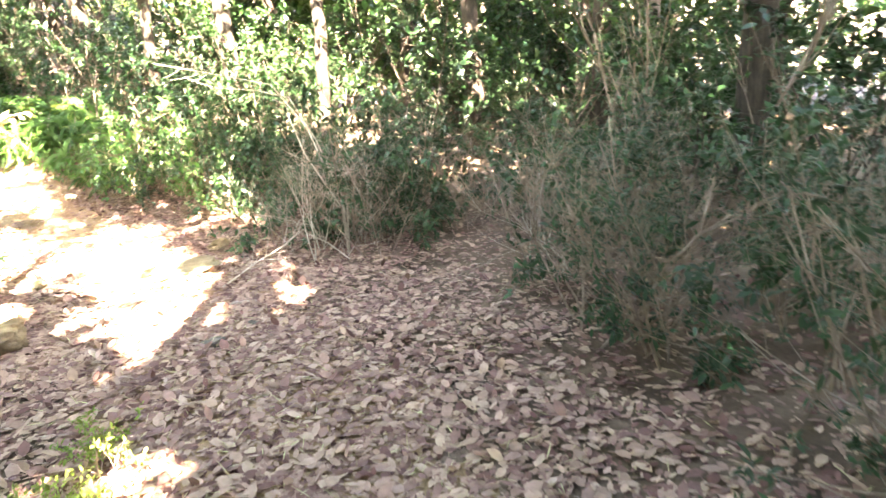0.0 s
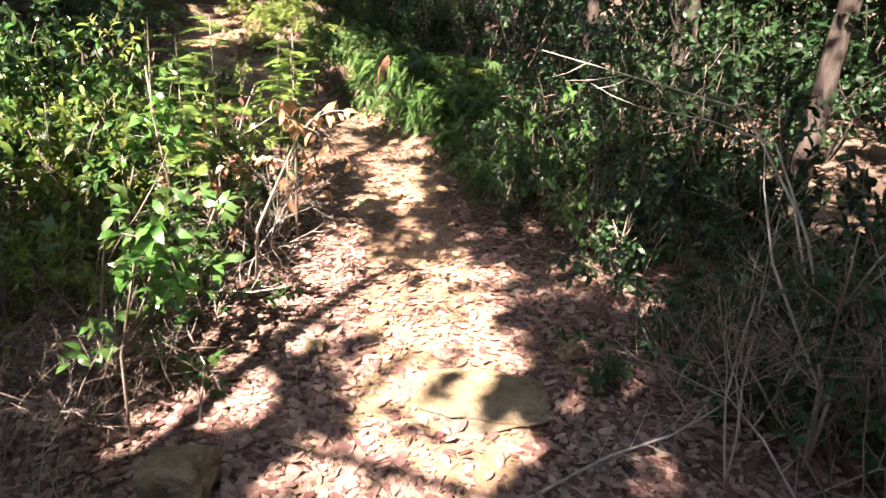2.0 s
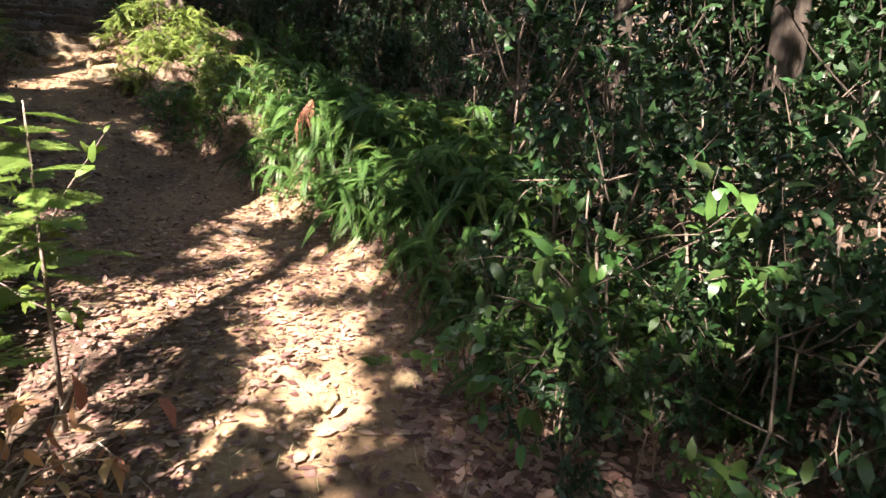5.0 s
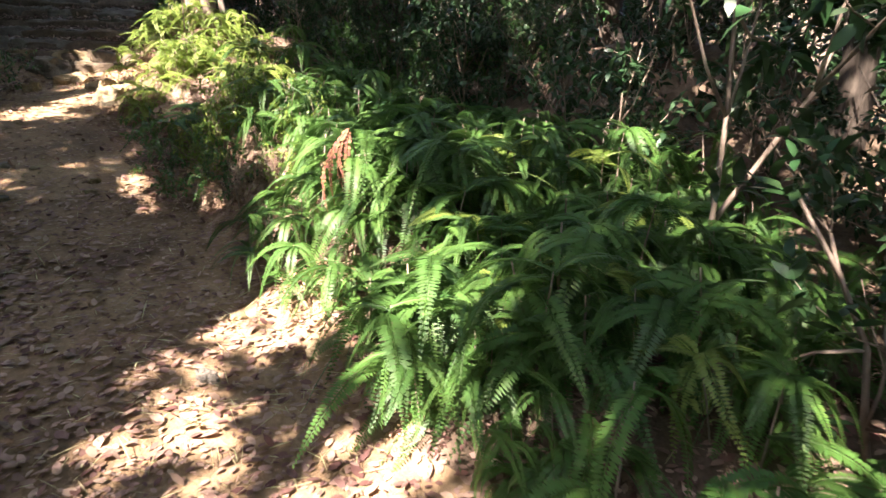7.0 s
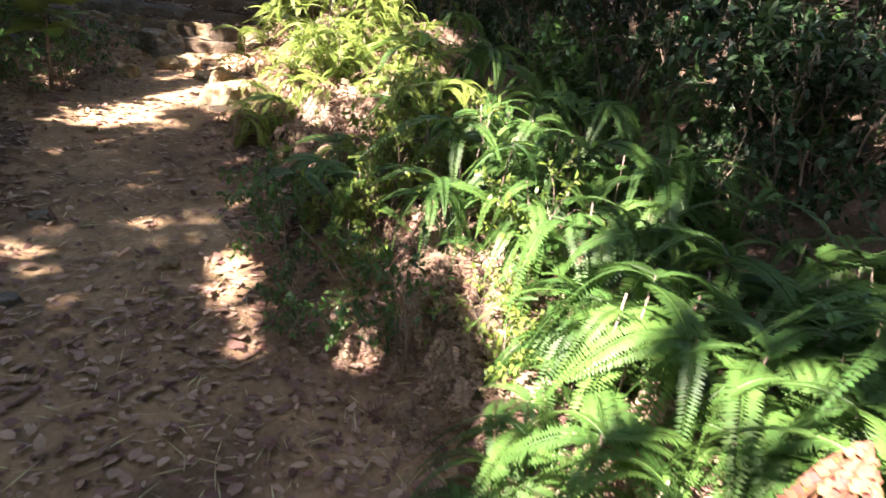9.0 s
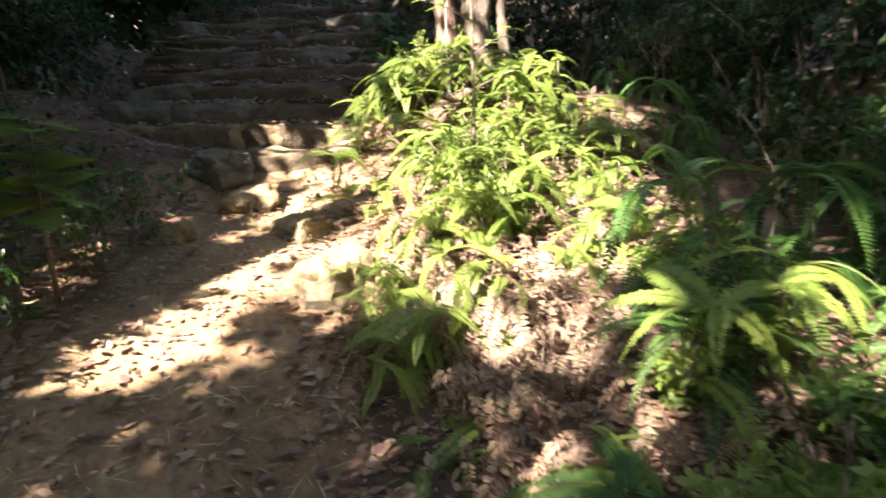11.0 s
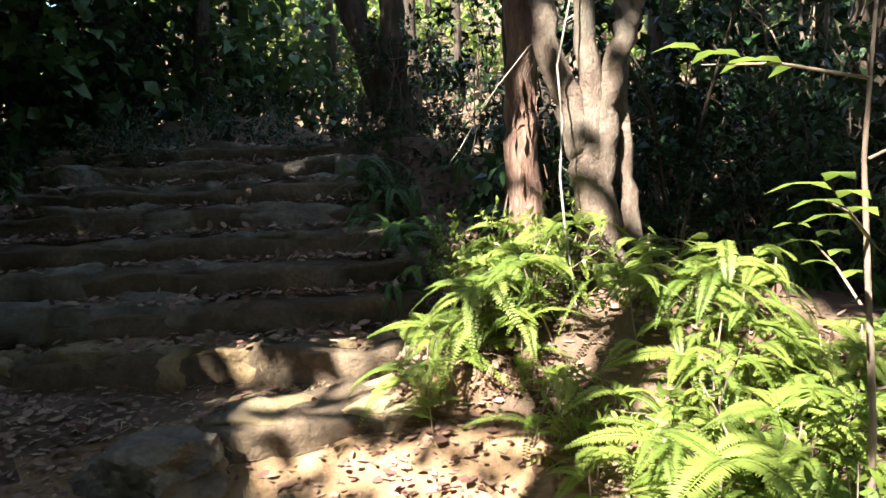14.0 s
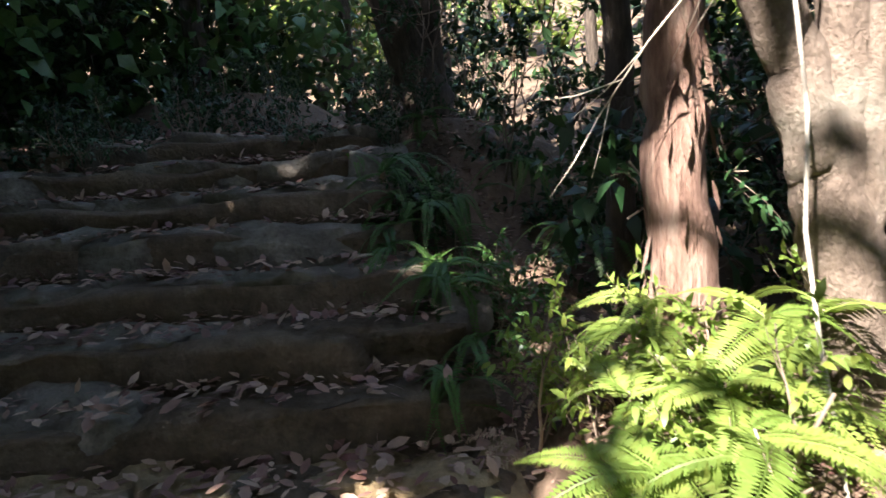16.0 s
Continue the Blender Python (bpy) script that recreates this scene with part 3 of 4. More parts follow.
# fern bank
scatter(fern_fill, beside(80, -4.4, -7.1, 0.85, 2.5, 1), rng, (0.75, 1.1), group="ferns on the bank")
scatter(fern_fill, beside(22, -4.8, -6.4, 0.8, 1.1, 1), rng, (0.5, 0.7), group="ferns on the bank")
scatter(DARKSHRUB, [(-3.85, 7.15), (-4.15, 7.4), (-3.6, 6.95), (-4.3, 7.7), (-3.3, 7.0)], rng, (0.5, 0.75), group="evergreen shrubs on the bank")
scatter(GLOSSY, [(-3.3, 7.35), (-3.65, 7.55), (-3.0, 7.05), (-2.7, 7.5)], rng, (0.85, 1.15), group="glossy shrubs beside the path")
scatter(DARKSHRUB, [(-3.3, 7.9), (-3.9, 8.2), (-4.4, 8.6), (-2.9, 8.4), (-3.6, 8.9), (-5.0, 9.2), (-4.2, 9.5)], rng, (1.1, 1.6), group="evergreen shrubs on the bank")
scatter(fern_deep, beside(44, -4.7, -7.5, 0.95, 2.2, 1), rng, (0.65, 1.0), group="ferns on the bank")
scatter(fern_bright, beside(13, -5.0, -7.4, 0.95, 2.0, 1), rng, (0.7, 1.15), group="ferns on the bank")
scatter(DARKSHRUB, beside(7, -4.4, -8.0, 2.8, 3.6, 1), rng, (0.6, 1.0), group="evergreen shrubs on the bank")
scatter(fern_dead, beside(10, -7.0, -8.8, 0.7, 1.2, 1), rng, (0.6, 1.0), group="withered ferns")
scatter(LIMESHRUB, beside(3, -7.6, -9.0, 0.7, 1.1, 1), rng, (0.4, 0.65), group="bushes on the bank")
scatter(fern_fill, beside(30, -7.2, -9.6, 1.2, 3.0, 1), rng, (0.75, 1.1), group="ferns on the bank")
scatter(fern_sun, beside(34, -9.9, -12.0, 0.85, 2.0, 1), rng, (0.7, 1.1), group="sunlit ferns on the mound")
scatter(fern_bright, beside(40, -9.9, -12.0, 0.75, 1.9, 1), rng, (0.6, 0.95), group="sunlit ferns on the mound")
scatter(fern_dead, beside(60, -8.8, -11.4, 0.75, 2.2, 1), rng, (0.7, 1.2), group="withered ferns")
scatter(fern_bright, beside(5, -8.8, -10.2, 0.9, 2.0, 1), rng, (0.7, 1.0), group="sunlit ferns on the mound")
scatter(LIMESHRUB, beside(4, -10.4, -12.0, 0.9, 1.6, 1), rng, (0.5, 0.8), group="bushes on the mound")
scatter(fern_bright, patch(rng, 15, -11.8, 10.12, 0.5, 0.38, 150), rng, (0.6, 1.0), group="sunlit ferns on the mound")
scatter(LIMESHRUB, patch(rng, 6, -11.95, 10.25, 0.4, 0.3, 150), rng, (0.45, 0.65), group="bushes on the mound")
scatter(fern_dead, patch(rng, 9, -12.0, 10.2, 0.5, 0.4, 150), rng, (0.6, 1.0), group="withered ferns")
scatter(fern_fill, patch(rng, 16, -10.0, 11.3, 1.8, 0.8, 150), rng, (0.7, 1.1), group="ferns behind the mound")
scatter(DARKSHRUB, patch(rng, 26, -9.3, 12.0, 2.6, 1.1, 155), rng, (0.6, 1.1), group="bushes behind the mound")
scatter(LEAFSHRUB, patch(rng, 12, -8.6, 11.2, 2.2, 0.7, 155), rng, (0.5, 0.9), group="bushes behind the mound")
scatter(DARKSHRUB, patch(rng, 16, -16.9, 10.6, 1.0, 1.8, 10), rng, (0.4, 0.75), group="bushes at the top of the steps")
scatter(fern_fill, patch(rng, 8, -16.2, 10.6, 0.6, 1.6, 10), rng, (0.6, 1.0), group="ferns at the top of the steps")
scatter(DARKSHRUB, patch(rng, 14, -11.2, 11.9, 1.3, 0.6, 160), rng, (0.5, 0.9), group="bushes behind the mound")
scatter(BANK, patch(rng, 14, -11.2, 12.8, 1.8, 0.7, 165), rng, (0.6, 0.9), group="deep thicket")
scatter(BANK, patch(rng, 12, -18.4, 9.8, 0.8, 3.2, 10), rng, (0.8, 1.2), group="deep thicket")
scatter(LEAFSHRUB, [(-10.9, 7.35), (-11.3, 7.6), (-11.65, 7.85), (-10.5, 7.1), (-12.1, 8.0), (-11.0, 6.9)], rng, (0.5, 0.65), group="bushes below the steps")
scatter(GLOSSY, [(-11.25, 8.12), (-11.5, 8.3), (-11.0, 7.85), (-11.7, 8.2)], rng, (0.4, 0.55), group="bushes below the steps")
scatter(BARE, beside(5, -9.8, -12.0, 1.0, 1.5, -1), rng, (0.35, 0.5), group="bare shrubs beside the path")
scatter(fern_dead, patch(rng, 9, -13.2, 10.75, 0.9, 0.25, 155), rng, (0.7, 1.0), group="withered ferns")
scatter(fern_deep, patch(rng, 9, -13.0, 10.7, 0.8, 0.25, 155), rng, (0.5, 0.8), group="ferns beside the steps")
scatter(LEAFSHRUB, patch(rng, 6, -13.2, 10.9, 0.9, 0.2, 155), rng, (0.3, 0.5), group="bushes beside the steps")
scatter(DARKSHRUB, patch(rng, 16, -15.7, 10.7, 0.5, 1.3, 25), rng, (0.4, 0.75), group="bushes at the top of the steps")
scatter(DARKSHRUB, patch(rng, 8, -16.6, 10.9, 0.7, 0.9, 10), rng, (0.35, 0.6), group="bushes at the top of the steps")
# left of the climb
scatter(LEAFSHRUB, beside(26, -5.2, -9.5, 1.4, 2.8, -1), rng, (0.5, 0.8), group="bushes beside the path", shy=1.0)
scatter(LEAFSHRUB, beside(20, -9.6, -12.2, 0.95, 2.0, -1), rng, (0.45, 0.8), group="bushes below the steps", shy=1.0)
scatter(DARKSHRUB, beside(24, -10.0, -14.5, 1.3, 2.8, -1), rng, (0.7, 1.1), group="bushes below the steps", shy=1.2)
scatter(fern_deep, beside(12, -12.6, -15.5, 1.0, 1.9, 1), rng, (0.6, 0.95), group="ferns beside the steps")
scatter(DARKSHRUB, beside(16, -12.6, -16.5, 1.5, 3.2, 1), rng, (0.6, 1.0), group="bushes beside the steps")
scatter(LIMESHRUB, patch(rng, 4, -8.9, 9.2, 0.5, 0.3, 165), rng, (0.5, 0.8), group="bushes on the bank")
scatter(fern_dead, patch(rng, 24, -9.75, 9.42, 0.65, 0.34, 165), rng, (0.8, 1.2), group="withered ferns")
scatter(PALEBARE, [(-1.5, 5.35), (-1.1, 4.9), (-0.8, 5.5)], rng, (0.8, 1.25), group="bare shrubs beside the path")
scatter(LIMESHRUB, [(-1.35, 1.55), (-1.5, 1.9), (-1.6, 1.6)], rng, (0.35, 0.45))
scatter(BANK, patch(rng, 30, -2.8, 10.6, 5.0, 2.0, 170, 3.2), rng, (0.6, 1.1), group="deep thicket")
scatter(BANK, patch(rng, 20, 2.2, 6.2, 1.3, 2.6, 20), rng, (0.6, 1.1), group="deep thicket")
scatter(fern_deep, patch(rng, 16, -6.5, 8.75, 0.9, 0.4, 152), rng, (0.8, 1.1), group="ferns on the bank")
scatter(DARKSHRUB, patch(rng, 8, -14.3, 11.3, 1.1, 0.4, 155), rng, (0.3, 0.55), group="bushes beside the steps")
scatter(fern_deep, patch(rng, 7, -13.9, 11.15, 0.9, 0.35, 155), rng, (0.6, 0.9), group="ferns beside the steps")
scatter(fern_deep, patch(rng, 20, -8.5, 9.9, 1.4, 0.7, 160), rng, (0.7, 1.05), group="ferns on the bank")
scatter(DARKSHRUB, patch(rng, 9, -8.2, 10.4, 1.4, 0.5, 160), rng, (0.4, 0.7), group="bushes on the bank")
scatter(fern_deep, beside(9, -7.9, -9.3, 0.75, 1.2, 1), rng, (0.6, 0.9), group="ferns on the bank")
scatter(BANK, patch(rng, 14, 2.0, 9.6, 3.0, 1.4, 0), rng, (0.7, 1.2), group="deep thicket")
scatter(DARKSHRUB, patch(rng, 14, -6.4, 10.6, 1.6, 0.8, 160), rng, (0.7, 1.1), group="bushes on the bank")
scatter(LEAFSHRUB, [(-8.3, 8.4), (-8.0, 8.36), (-7.75, 8.55), (-8.6, 8.5)], rng, (0.35, 0.5), group="bushes on the bank")
scatter(fern_dead, patch(rng, 9, -7.7, 8.7, 0.6, 0.25, 160), rng, (0.6, 0.9), group="withered ferns")
scatter(fern_deep, beside(9, -6.2, -7.4, 0.55, 0.8, 1), rng, (0.5, 0.7), group="ferns on the bank")
scatter(LIMESHRUB, [(-11.0, 7.5), (-11.4, 7.65), (-10.7, 7.3)], rng, (0.6, 0.8), group="bushes below the steps")
scatter(fern_fill, patch(rng, 16, -5.5, 9.6, 1.0, 0.5, 150), rng, (0.9, 1.25), group="ferns on the bank")
scatter(fern_fill, patch(rng, 18, -6.2, 9.25, 1.0, 0.45, 150), rng, (0.9, 1.25), group="ferns on the bank")
scatter(fern_fill, patch(rng, 26, -7.2, 9.35, 1.2, 0.6, 155), rng, (0.8, 1.15), group="ferns on the bank")
scatter(fern_sun, patch(rng, 16, -10.85, 10.45, 0.7, 0.45, 150), rng, (0.8, 1.1), group="sunlit ferns on the mound")
scatter(fern_sun, beside(10, -9.2, -10.6, 0.7, 1.1, 1), rng, (0.6, 0.9), group="sunlit ferns on the mound")
scatter(fern_dead, patch(rng, 14, -10.7, 10.5, 0.8, 0.5, 150), rng, (0.8, 1.1), group="withered ferns")
scatter(fern_dead, beside(22, -7.1, -8.6, 0.7, 1.3, 1), rng, (0.6, 0.95), group="withered ferns")
scatter(LIMESHRUB, beside(5, -7.3, -8.6, 0.8, 1.3, 1), rng, (0.4, 0.6), group="bushes on the bank")
# sunlit growth on the hillside beyond
scatter(LIMESHRUB, [(-7 - 0.55 * d + 0.83 * w, 6.5 + 0.83 * d + 0.55 * w) for d, w in zip(rng.uniform(14, 26, 90), rng.uniform(-16, 14, 90))], rng, (2.4, 4.2), group="bushes on the hillside")
# deep thicket all round
for x0, x1, d0, d1, side, n in ((2, -4, 3.4, 8, 1, 22), (-4, -8.4, 3.4, 8, 1, 22), (-8.2, -12.2, 2.9, 8, 1, 24), (-12, -17, 2.6, 7, 1, 18),
                                (1.5, -2, 2.6, 7, -1, 18), (-2, -5, 3.6, 8, -1, 14), (-4, -9, 2.8, 7, -1, 22), (-9, -17, 2.5, 7, -1, 28)):
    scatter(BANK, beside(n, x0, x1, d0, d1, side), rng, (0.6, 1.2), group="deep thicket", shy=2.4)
scatter(BANK, patch(rng, 22, -19.5, 12, 2.0, 4.5, -30), rng, (0.5, 0.9), group="deep thicket")
scatter(SAPLING, beside(24, 2, -17, 2.8, 8, 1), rng, (0.8, 1.3), lean=4, group="saplings in the thicket", shy=4.0)
scatter(SAPLING, beside(16, 2, -17, 2.8, 8, -1), rng, (0.8, 1.3), lean=4, group="saplings in the thicket", shy=4.0)


# ---------------------------------------------------------------- trees
def trunk_mesh(points, radii, mat, sides=14, wobble=0.05, seed=0):
    r = np.random.default_rng(seed)
    P = np.array(points, float)
    t = np.linspace(0, len(P) - 1, (len(P) - 1) * 5 + 1)
    pts = np.stack([np.interp(t, np.arange(len(P)), P[:, i]) for i in range(3)], 1)
    pts[1:-1] += r.normal(0, 0.008, (len(pts) - 2, 3))
    v, f = tube(pts, np.interp(t, np.arange(len(P)), radii), sides, wobble, r)
    return mesh_of("trunk", v, f, mat, True)


def crown_points(r, n, centre, size):
    p = unit(r, n) * r.random((n, 1)) ** 0.4
    return p * np.array(size) + np.array(centre)


def tree(x, y, tall, radius, seed, mat, label, lean=(0.0, 0.0), crown=2.6, leaves=2600, name="tree", low=False):
    """A forest tree: tapered trunk, limbs, and a crown of leaves in clumps, with the gaps that let the sun down."""
    r = np.random.default_rng(seed)
    z = h(x, y)
    root = thing(name, pose(x, y, z - 0.05), label, "tree", "forest trees")
    top = np.array([lean[0] * tall, lean[1] * tall, tall])
    mid = top * 0.5 + np.array([r.normal(0, 0.12), r.normal(0, 0.12), 0])
    part("trunk", trunk_mesh([(0, 0, -0.1), mid * 0.08, mid * 0.5, mid, (mid + top) / 2, top], [radius * 1.35, radius * 1.08, radius, radius * .85, radius * .6, radius * .25], mat, 14, 0.06, seed), root)
    ends = []
    for i in range(0 if low else 4):
        u = r.uniform(0.5, 0.95)
        s = mid + (top - mid) * (u - 0.5) * 2
        d = unit(r, 1, 0.3)[0] * crown * r.uniform(0.6, 1.0)
        v, f = tube([s, s + d * 0.35 + [0, 0, 0.15], s + d * 0.7 + [0, 0, 0.2], s + d], np.array([0.35, 0.25, 0.15, 0.05]) * radius, 6)
        part("limb", mesh_of("limb", v, f, mat, True), root)
        ends += [s + d * 0.55, s + d]
    ends = np.array([*ends, top, top * 0.8])
    c = ends[r.integers(len(ends), size=leaves // 14)]
    c = c + r.normal(0, crown * 0.34, c.shape)
    if low:
        c[:, 2] = r.uniform(0.2, tall, len(c))
    P = np.repeat(c, 14, axis=0) + r.normal(0, 0.22, (len(c) * 14, 3))
    keep = (~sunny(P + np.array([x, y, z])) | (r.random(len(P)) < 0.03)) & (P[:, 2] > (0.1 if low else tall * 0.42))
    P = P[keep]
    L = 0.23 * r.uniform(0.6, 1.2, len(P))
    part("crown", leaf_mesh("crown", P, unit(r, len(P), -0.2), unit(r, len(P), 1.5), L, L * 0.62, M_CANOPY, plain=True), root)
    return root


# the pair of trees on the mound, and the leaning one above the steps
def mound_tree(x, y, label, mat, stems, seed):
    """A tree whose trunks show low down; its thin crown stands far above."""
    root = thing("tree", pose(x, y, h(x, y) - 0.08), label, "tree", "trees on the mound")
    z = h(x, y)
    for k, (pts, rad) in enumerate(stems):
        part("trunk", trunk_mesh(pts, np.array(rad) * 0.92, mat, 18, 0.09, seed + k), root)
    r = np.random.default_rng(seed + 50)
    top = np.array(stems[0][0][-1])
    ends = []
    for k in range(4):
        d = unit(r, 1, 0.4)[0] * r.uniform(0.9, 1.5)
        q = top * (0.78 + 0.05 * k)
        part("limb", mesh_of("limb", *tube([q, q + d * 0.5 + [0, 0, 0.1], q + d], [0.03, 0.02, 0.008], 5), mat, True), root)
        ends += [q + d * 0.6, q + d]
    c = np.array(ends)[r.integers(len(ends), size=60)] + r.normal(0, 0.4, (60, 3))
    P = np.repeat(c, 12, axis=0) + r.normal(0, 0.2, (720, 3))
    P = P[~sunny(P + np.array([x, y, z]))]
    L = 0.2 * r.uniform(0.6, 1.2, len(P))
    part("crown", leaf_mesh("crown", P, unit(r, len(P), -0.2), unit(r, len(P), 1.5), L, L * 0.6, M_CANOPY, plain=True), root)
    return root


red_tree = mound_tree(-12.0, 10.59, "slender tree with flaking reddish bark on the mound", M_BARK_RED,
           [([(0, 0, 0), (0, 0, 0.2), (-0.02, 0.0, 0.6), (-0.02, 0.02, 1.0), (-0.03, 0.03, 1.4), (-0.06, 0.05, 3), (-0.2, 0.1, 6.5)], [0.12, 0.098, 0.084, 0.08, 0.076, 0.07, 0.04])], 3)
r = np.random.default_rng(41)
n = 170
a, zz = r.uniform(0, 6.283, n), r.uniform(0.1, 3.2, n)
rad = np.interp(zz, [0, 0.2, 0.6, 1.0, 1.4, 3.4], [0.12, 0.098, 0.084, 0.08, 0.076, 0.068])
nrm = np.stack([np.cos(a), np.sin(a), np.zeros(n)], 1)
base = np.stack([nrm[:, 0] * rad - 0.02 * zz / 3, nrm[:, 1] * rad + 0.02 * zz, zz], 1)
flakes = leaf_mesh("loose_bark", base, np.stack([nrm[:, 0] * 0.12, nrm[:, 1] * 0.12, -np.ones(n)], 1), nrm, r.uniform(0.05, 0.15, n), r.uniform(0.012, 0.028, n), M_BARK_RED, curl=-0.12, fold=0.1)
tagged(part("loose_bark", flakes, red_tree, "peeling strips of reddish bark"), kind="stuff")
mound_tree(-11.62, 10.62, "forked tree with pale grey-brown bark on the mound", M_BARK_GREY,
           [([(0.02, 0.02, 0), (0, 0, 0.18), (-0.02, -0.02, 0.45), (-0.05, -0.045, 0.66), (-0.10, -0.09, 0.85), (-0.15, -0.14, 1.05), (-0.18, -0.16, 1.45), (-0.25, -0.2, 3), (-0.4, -0.2, 6.5)], [0.14, 0.10, 0.09, 0.08, 0.065, 0.06, 0.056, 0.05, 0.03]),
            ([(-0.03, -0.03, 0.4), (0.0, 0.0, 0.66), (0.02, 0.02, 0.86), (0.06, 0.055, 1.05), (0.12, 0.11, 1.28), (0.26, 0.24, 2.2), (0.5, 0.5, 6)], [0.065, 0.069, 0.058, 0.053, 0.052, 0.046, 0.03]),
            ([(0.08, 0.14, 0), (0.06, 0.13, 0.4), (0.04, 0.12, 0.75), (0.02, 0.16, 1.4), (0.1, 0.4, 4)], [0.05, 0.04, 0.034, 0.03, 0.02]),
            ([(-0.03, -0.03, 0.5), (-0.035, -0.03, 0.9), (-0.045, -0.035, 1.4), (-0.05, 0, 3), (-0.1, 0, 6)], [0.075, 0.052, 0.044, 0.04, 0.02])], 5)
mound_tree(-12.56, 11.22, "thin dark trunk in the shade behind the mound", M_BARK_DARK,
           [([(0, 0, 0), (0, 0, 0.6), (-0.01, 0.03, 1.5), (0, 0.06, 3), (0.1, 0.1, 6)], [0.08, 0.06, 0.056, 0.05, 0.03])], 19)
mound_tree(-14.45, 11.93, "dark forked tree leaning above the steps", M_BARK_DARK,
           [([(0.02, 0.02, -0.1), (-0.02, 0, 0.2), (-0.13, -0.08, 0.55), (-0.24, -0.16, 1.0), (-0.36, -0.24, 1.45), (-0.8, -0.5, 3), (-1.4, -0.9, 6)], [0.24, 0.19, 0.15, 0.13, 0.125, 0.1, 0.05]),
            ([(-0.05, 0.05, 0.1), (-0.09, 0.08, 0.35), (-0.11, 0.09, 0.85), (-0.13, 0.1, 1.5), (-0.15, 0.2, 3), (-0.2, 0.3, 6)], [0.16, 0.14, 0.13, 0.12, 0.1, 0.05])], 9)
mound_tree(-18.1, 11.8, "dark straight trunk at the top of the slope", M_BARK_DARK,
           [([(0, 0, 0), (0, 0, 1), (0.05, 0, 3), (0.1, 0, 7)], [0.15, 0.12, 0.11, 0.06])], 29)
r = np.random.default_rng(31)
# Many stand out of view, added so that their crowns shade the path.
spots = [(3.2, 2.6, 8), (2.0, 7.5, 8.5), (-1.6, 8.45, 9.5), (4.5, -1.5, 8), (-0.5, 11.5, 9), (-4.9, 11.0, 9), (2.4, -4.5, 8), (-2.5, -1.2, 8.5), (6.0, 4.5, 9), (-5.0, 2.0, 8.5),
         (-7.6, 13.2, 9.5), (-8.3, 4.4, 9), (-4.0, 14, 10), (-11.5, 4.6, 9), (-10.8, 14, 9), (-15.3, 6.4, 8.5), (-17.0, 14.5, 9), (-13, 17, 9), (-20, 8, 9), (-22, 14, 10),
         (-3.0, 12.4, 10), (3.5, 10, 9), (-1.0, 15, 10), (-13.5, 2.4, 9), (-3.5, -4, 9), (7, 0, 9), (-15, 20, 10), (-25, 11, 10), (-7, 0.5, 9), (-10.2, 1.5, 9),
         (-17.5, 3.0, 9), (0.5, -7, 9), (-5.5, -2.5, 9), (-8.5, -2, 9), (-12.5, -1, 9), (-16, -0.5, 9), (2.0, -1.4, 8.5), (-1.5, -3.0, 8.5), (-10.5, 6.0, 8), (-18.5, 6, 8.5), (-13.2, 5.6, 8), (1.5, -2.7, 9), (-1.2, -1.5, 8.5), (0.9, -0.9, 8),
         (-3.4, 10.6, 10), (-6.2, 11.6, 10), (-8.8, 13.0, 10), (0.6, 8.8, 10), (-16.6, 8.4, 9), (-13.2, 14.4, 10), (-11.3, 13.6, 10), (2.8, 5.4, 9), (-5.9, 3.4, 9)]
for i, (x, y, tall) in enumerate(spots):
    tree(x, y, tall, r.uniform(0.08, 0.14), 100 + i, M_BARK_DARK if i % 3 or i > 40 else M_BARK_GREY, "tall straight forest tree with dark trunk, crown added for shade", (r.normal(0, 0.03), r.normal(0, 0.03)), 3.2, 6200)
for i in range(56):
    a = 2 * math.pi * i / 56
    k = 1.0 + 0.16 * (i % 2)
    x, y = -7 + 15.5 * k * math.cos(a) + r.normal(0, 0.7), 6.5 + 13 * k * math.sin(a) + r.normal(0, 0.7)
    tree(x, y, r.uniform(7, 9), r.uniform(0.07, 0.12), 200 + i, M_BARK_DARK, "leafy tree at the far edge of the woods", (0, 0), 2.4, 3400, low=True)


for i in range(16):
    tree(-19.5 - 2.2 * (i % 2) + r.normal(0, 0.5), 4.5 + 0.95 * i, r.uniform(6, 8), r.uniform(0.06, 0.1), 300 + i, M_BARK_DARK, "leafy tree crowding the top of the slope", (0, 0), 1.9, 2200, low=True)


for i in range(8):
    tree(-17.0 - 0.8 * (i % 2), 3.2 + 0.75 * i, r.uniform(5, 6.5), 0.06, 330 + i, M_BARK_DARK, "leafy young tree in the shade beside the steps", (0, 0), 1.4, 1300, low=True)
for i in range(4):
    tree(-18.6, 8.6 + 1.3 * i, 6.2, 0.06, 370 + i, M_BARK_DARK, "leafy young tree at the top of the slope", (0, 0), 1.3, 3600, low=True)
for i in range(9):
    tree(-4.0 + 1.1 * i, 12.6 + 0.7 * (i % 2), r.uniform(5, 7), 0.06, 350 + i, M_BARK_DARK, "leafy young tree in the thicket", (0, 0), 1.6, 2600, low=True)
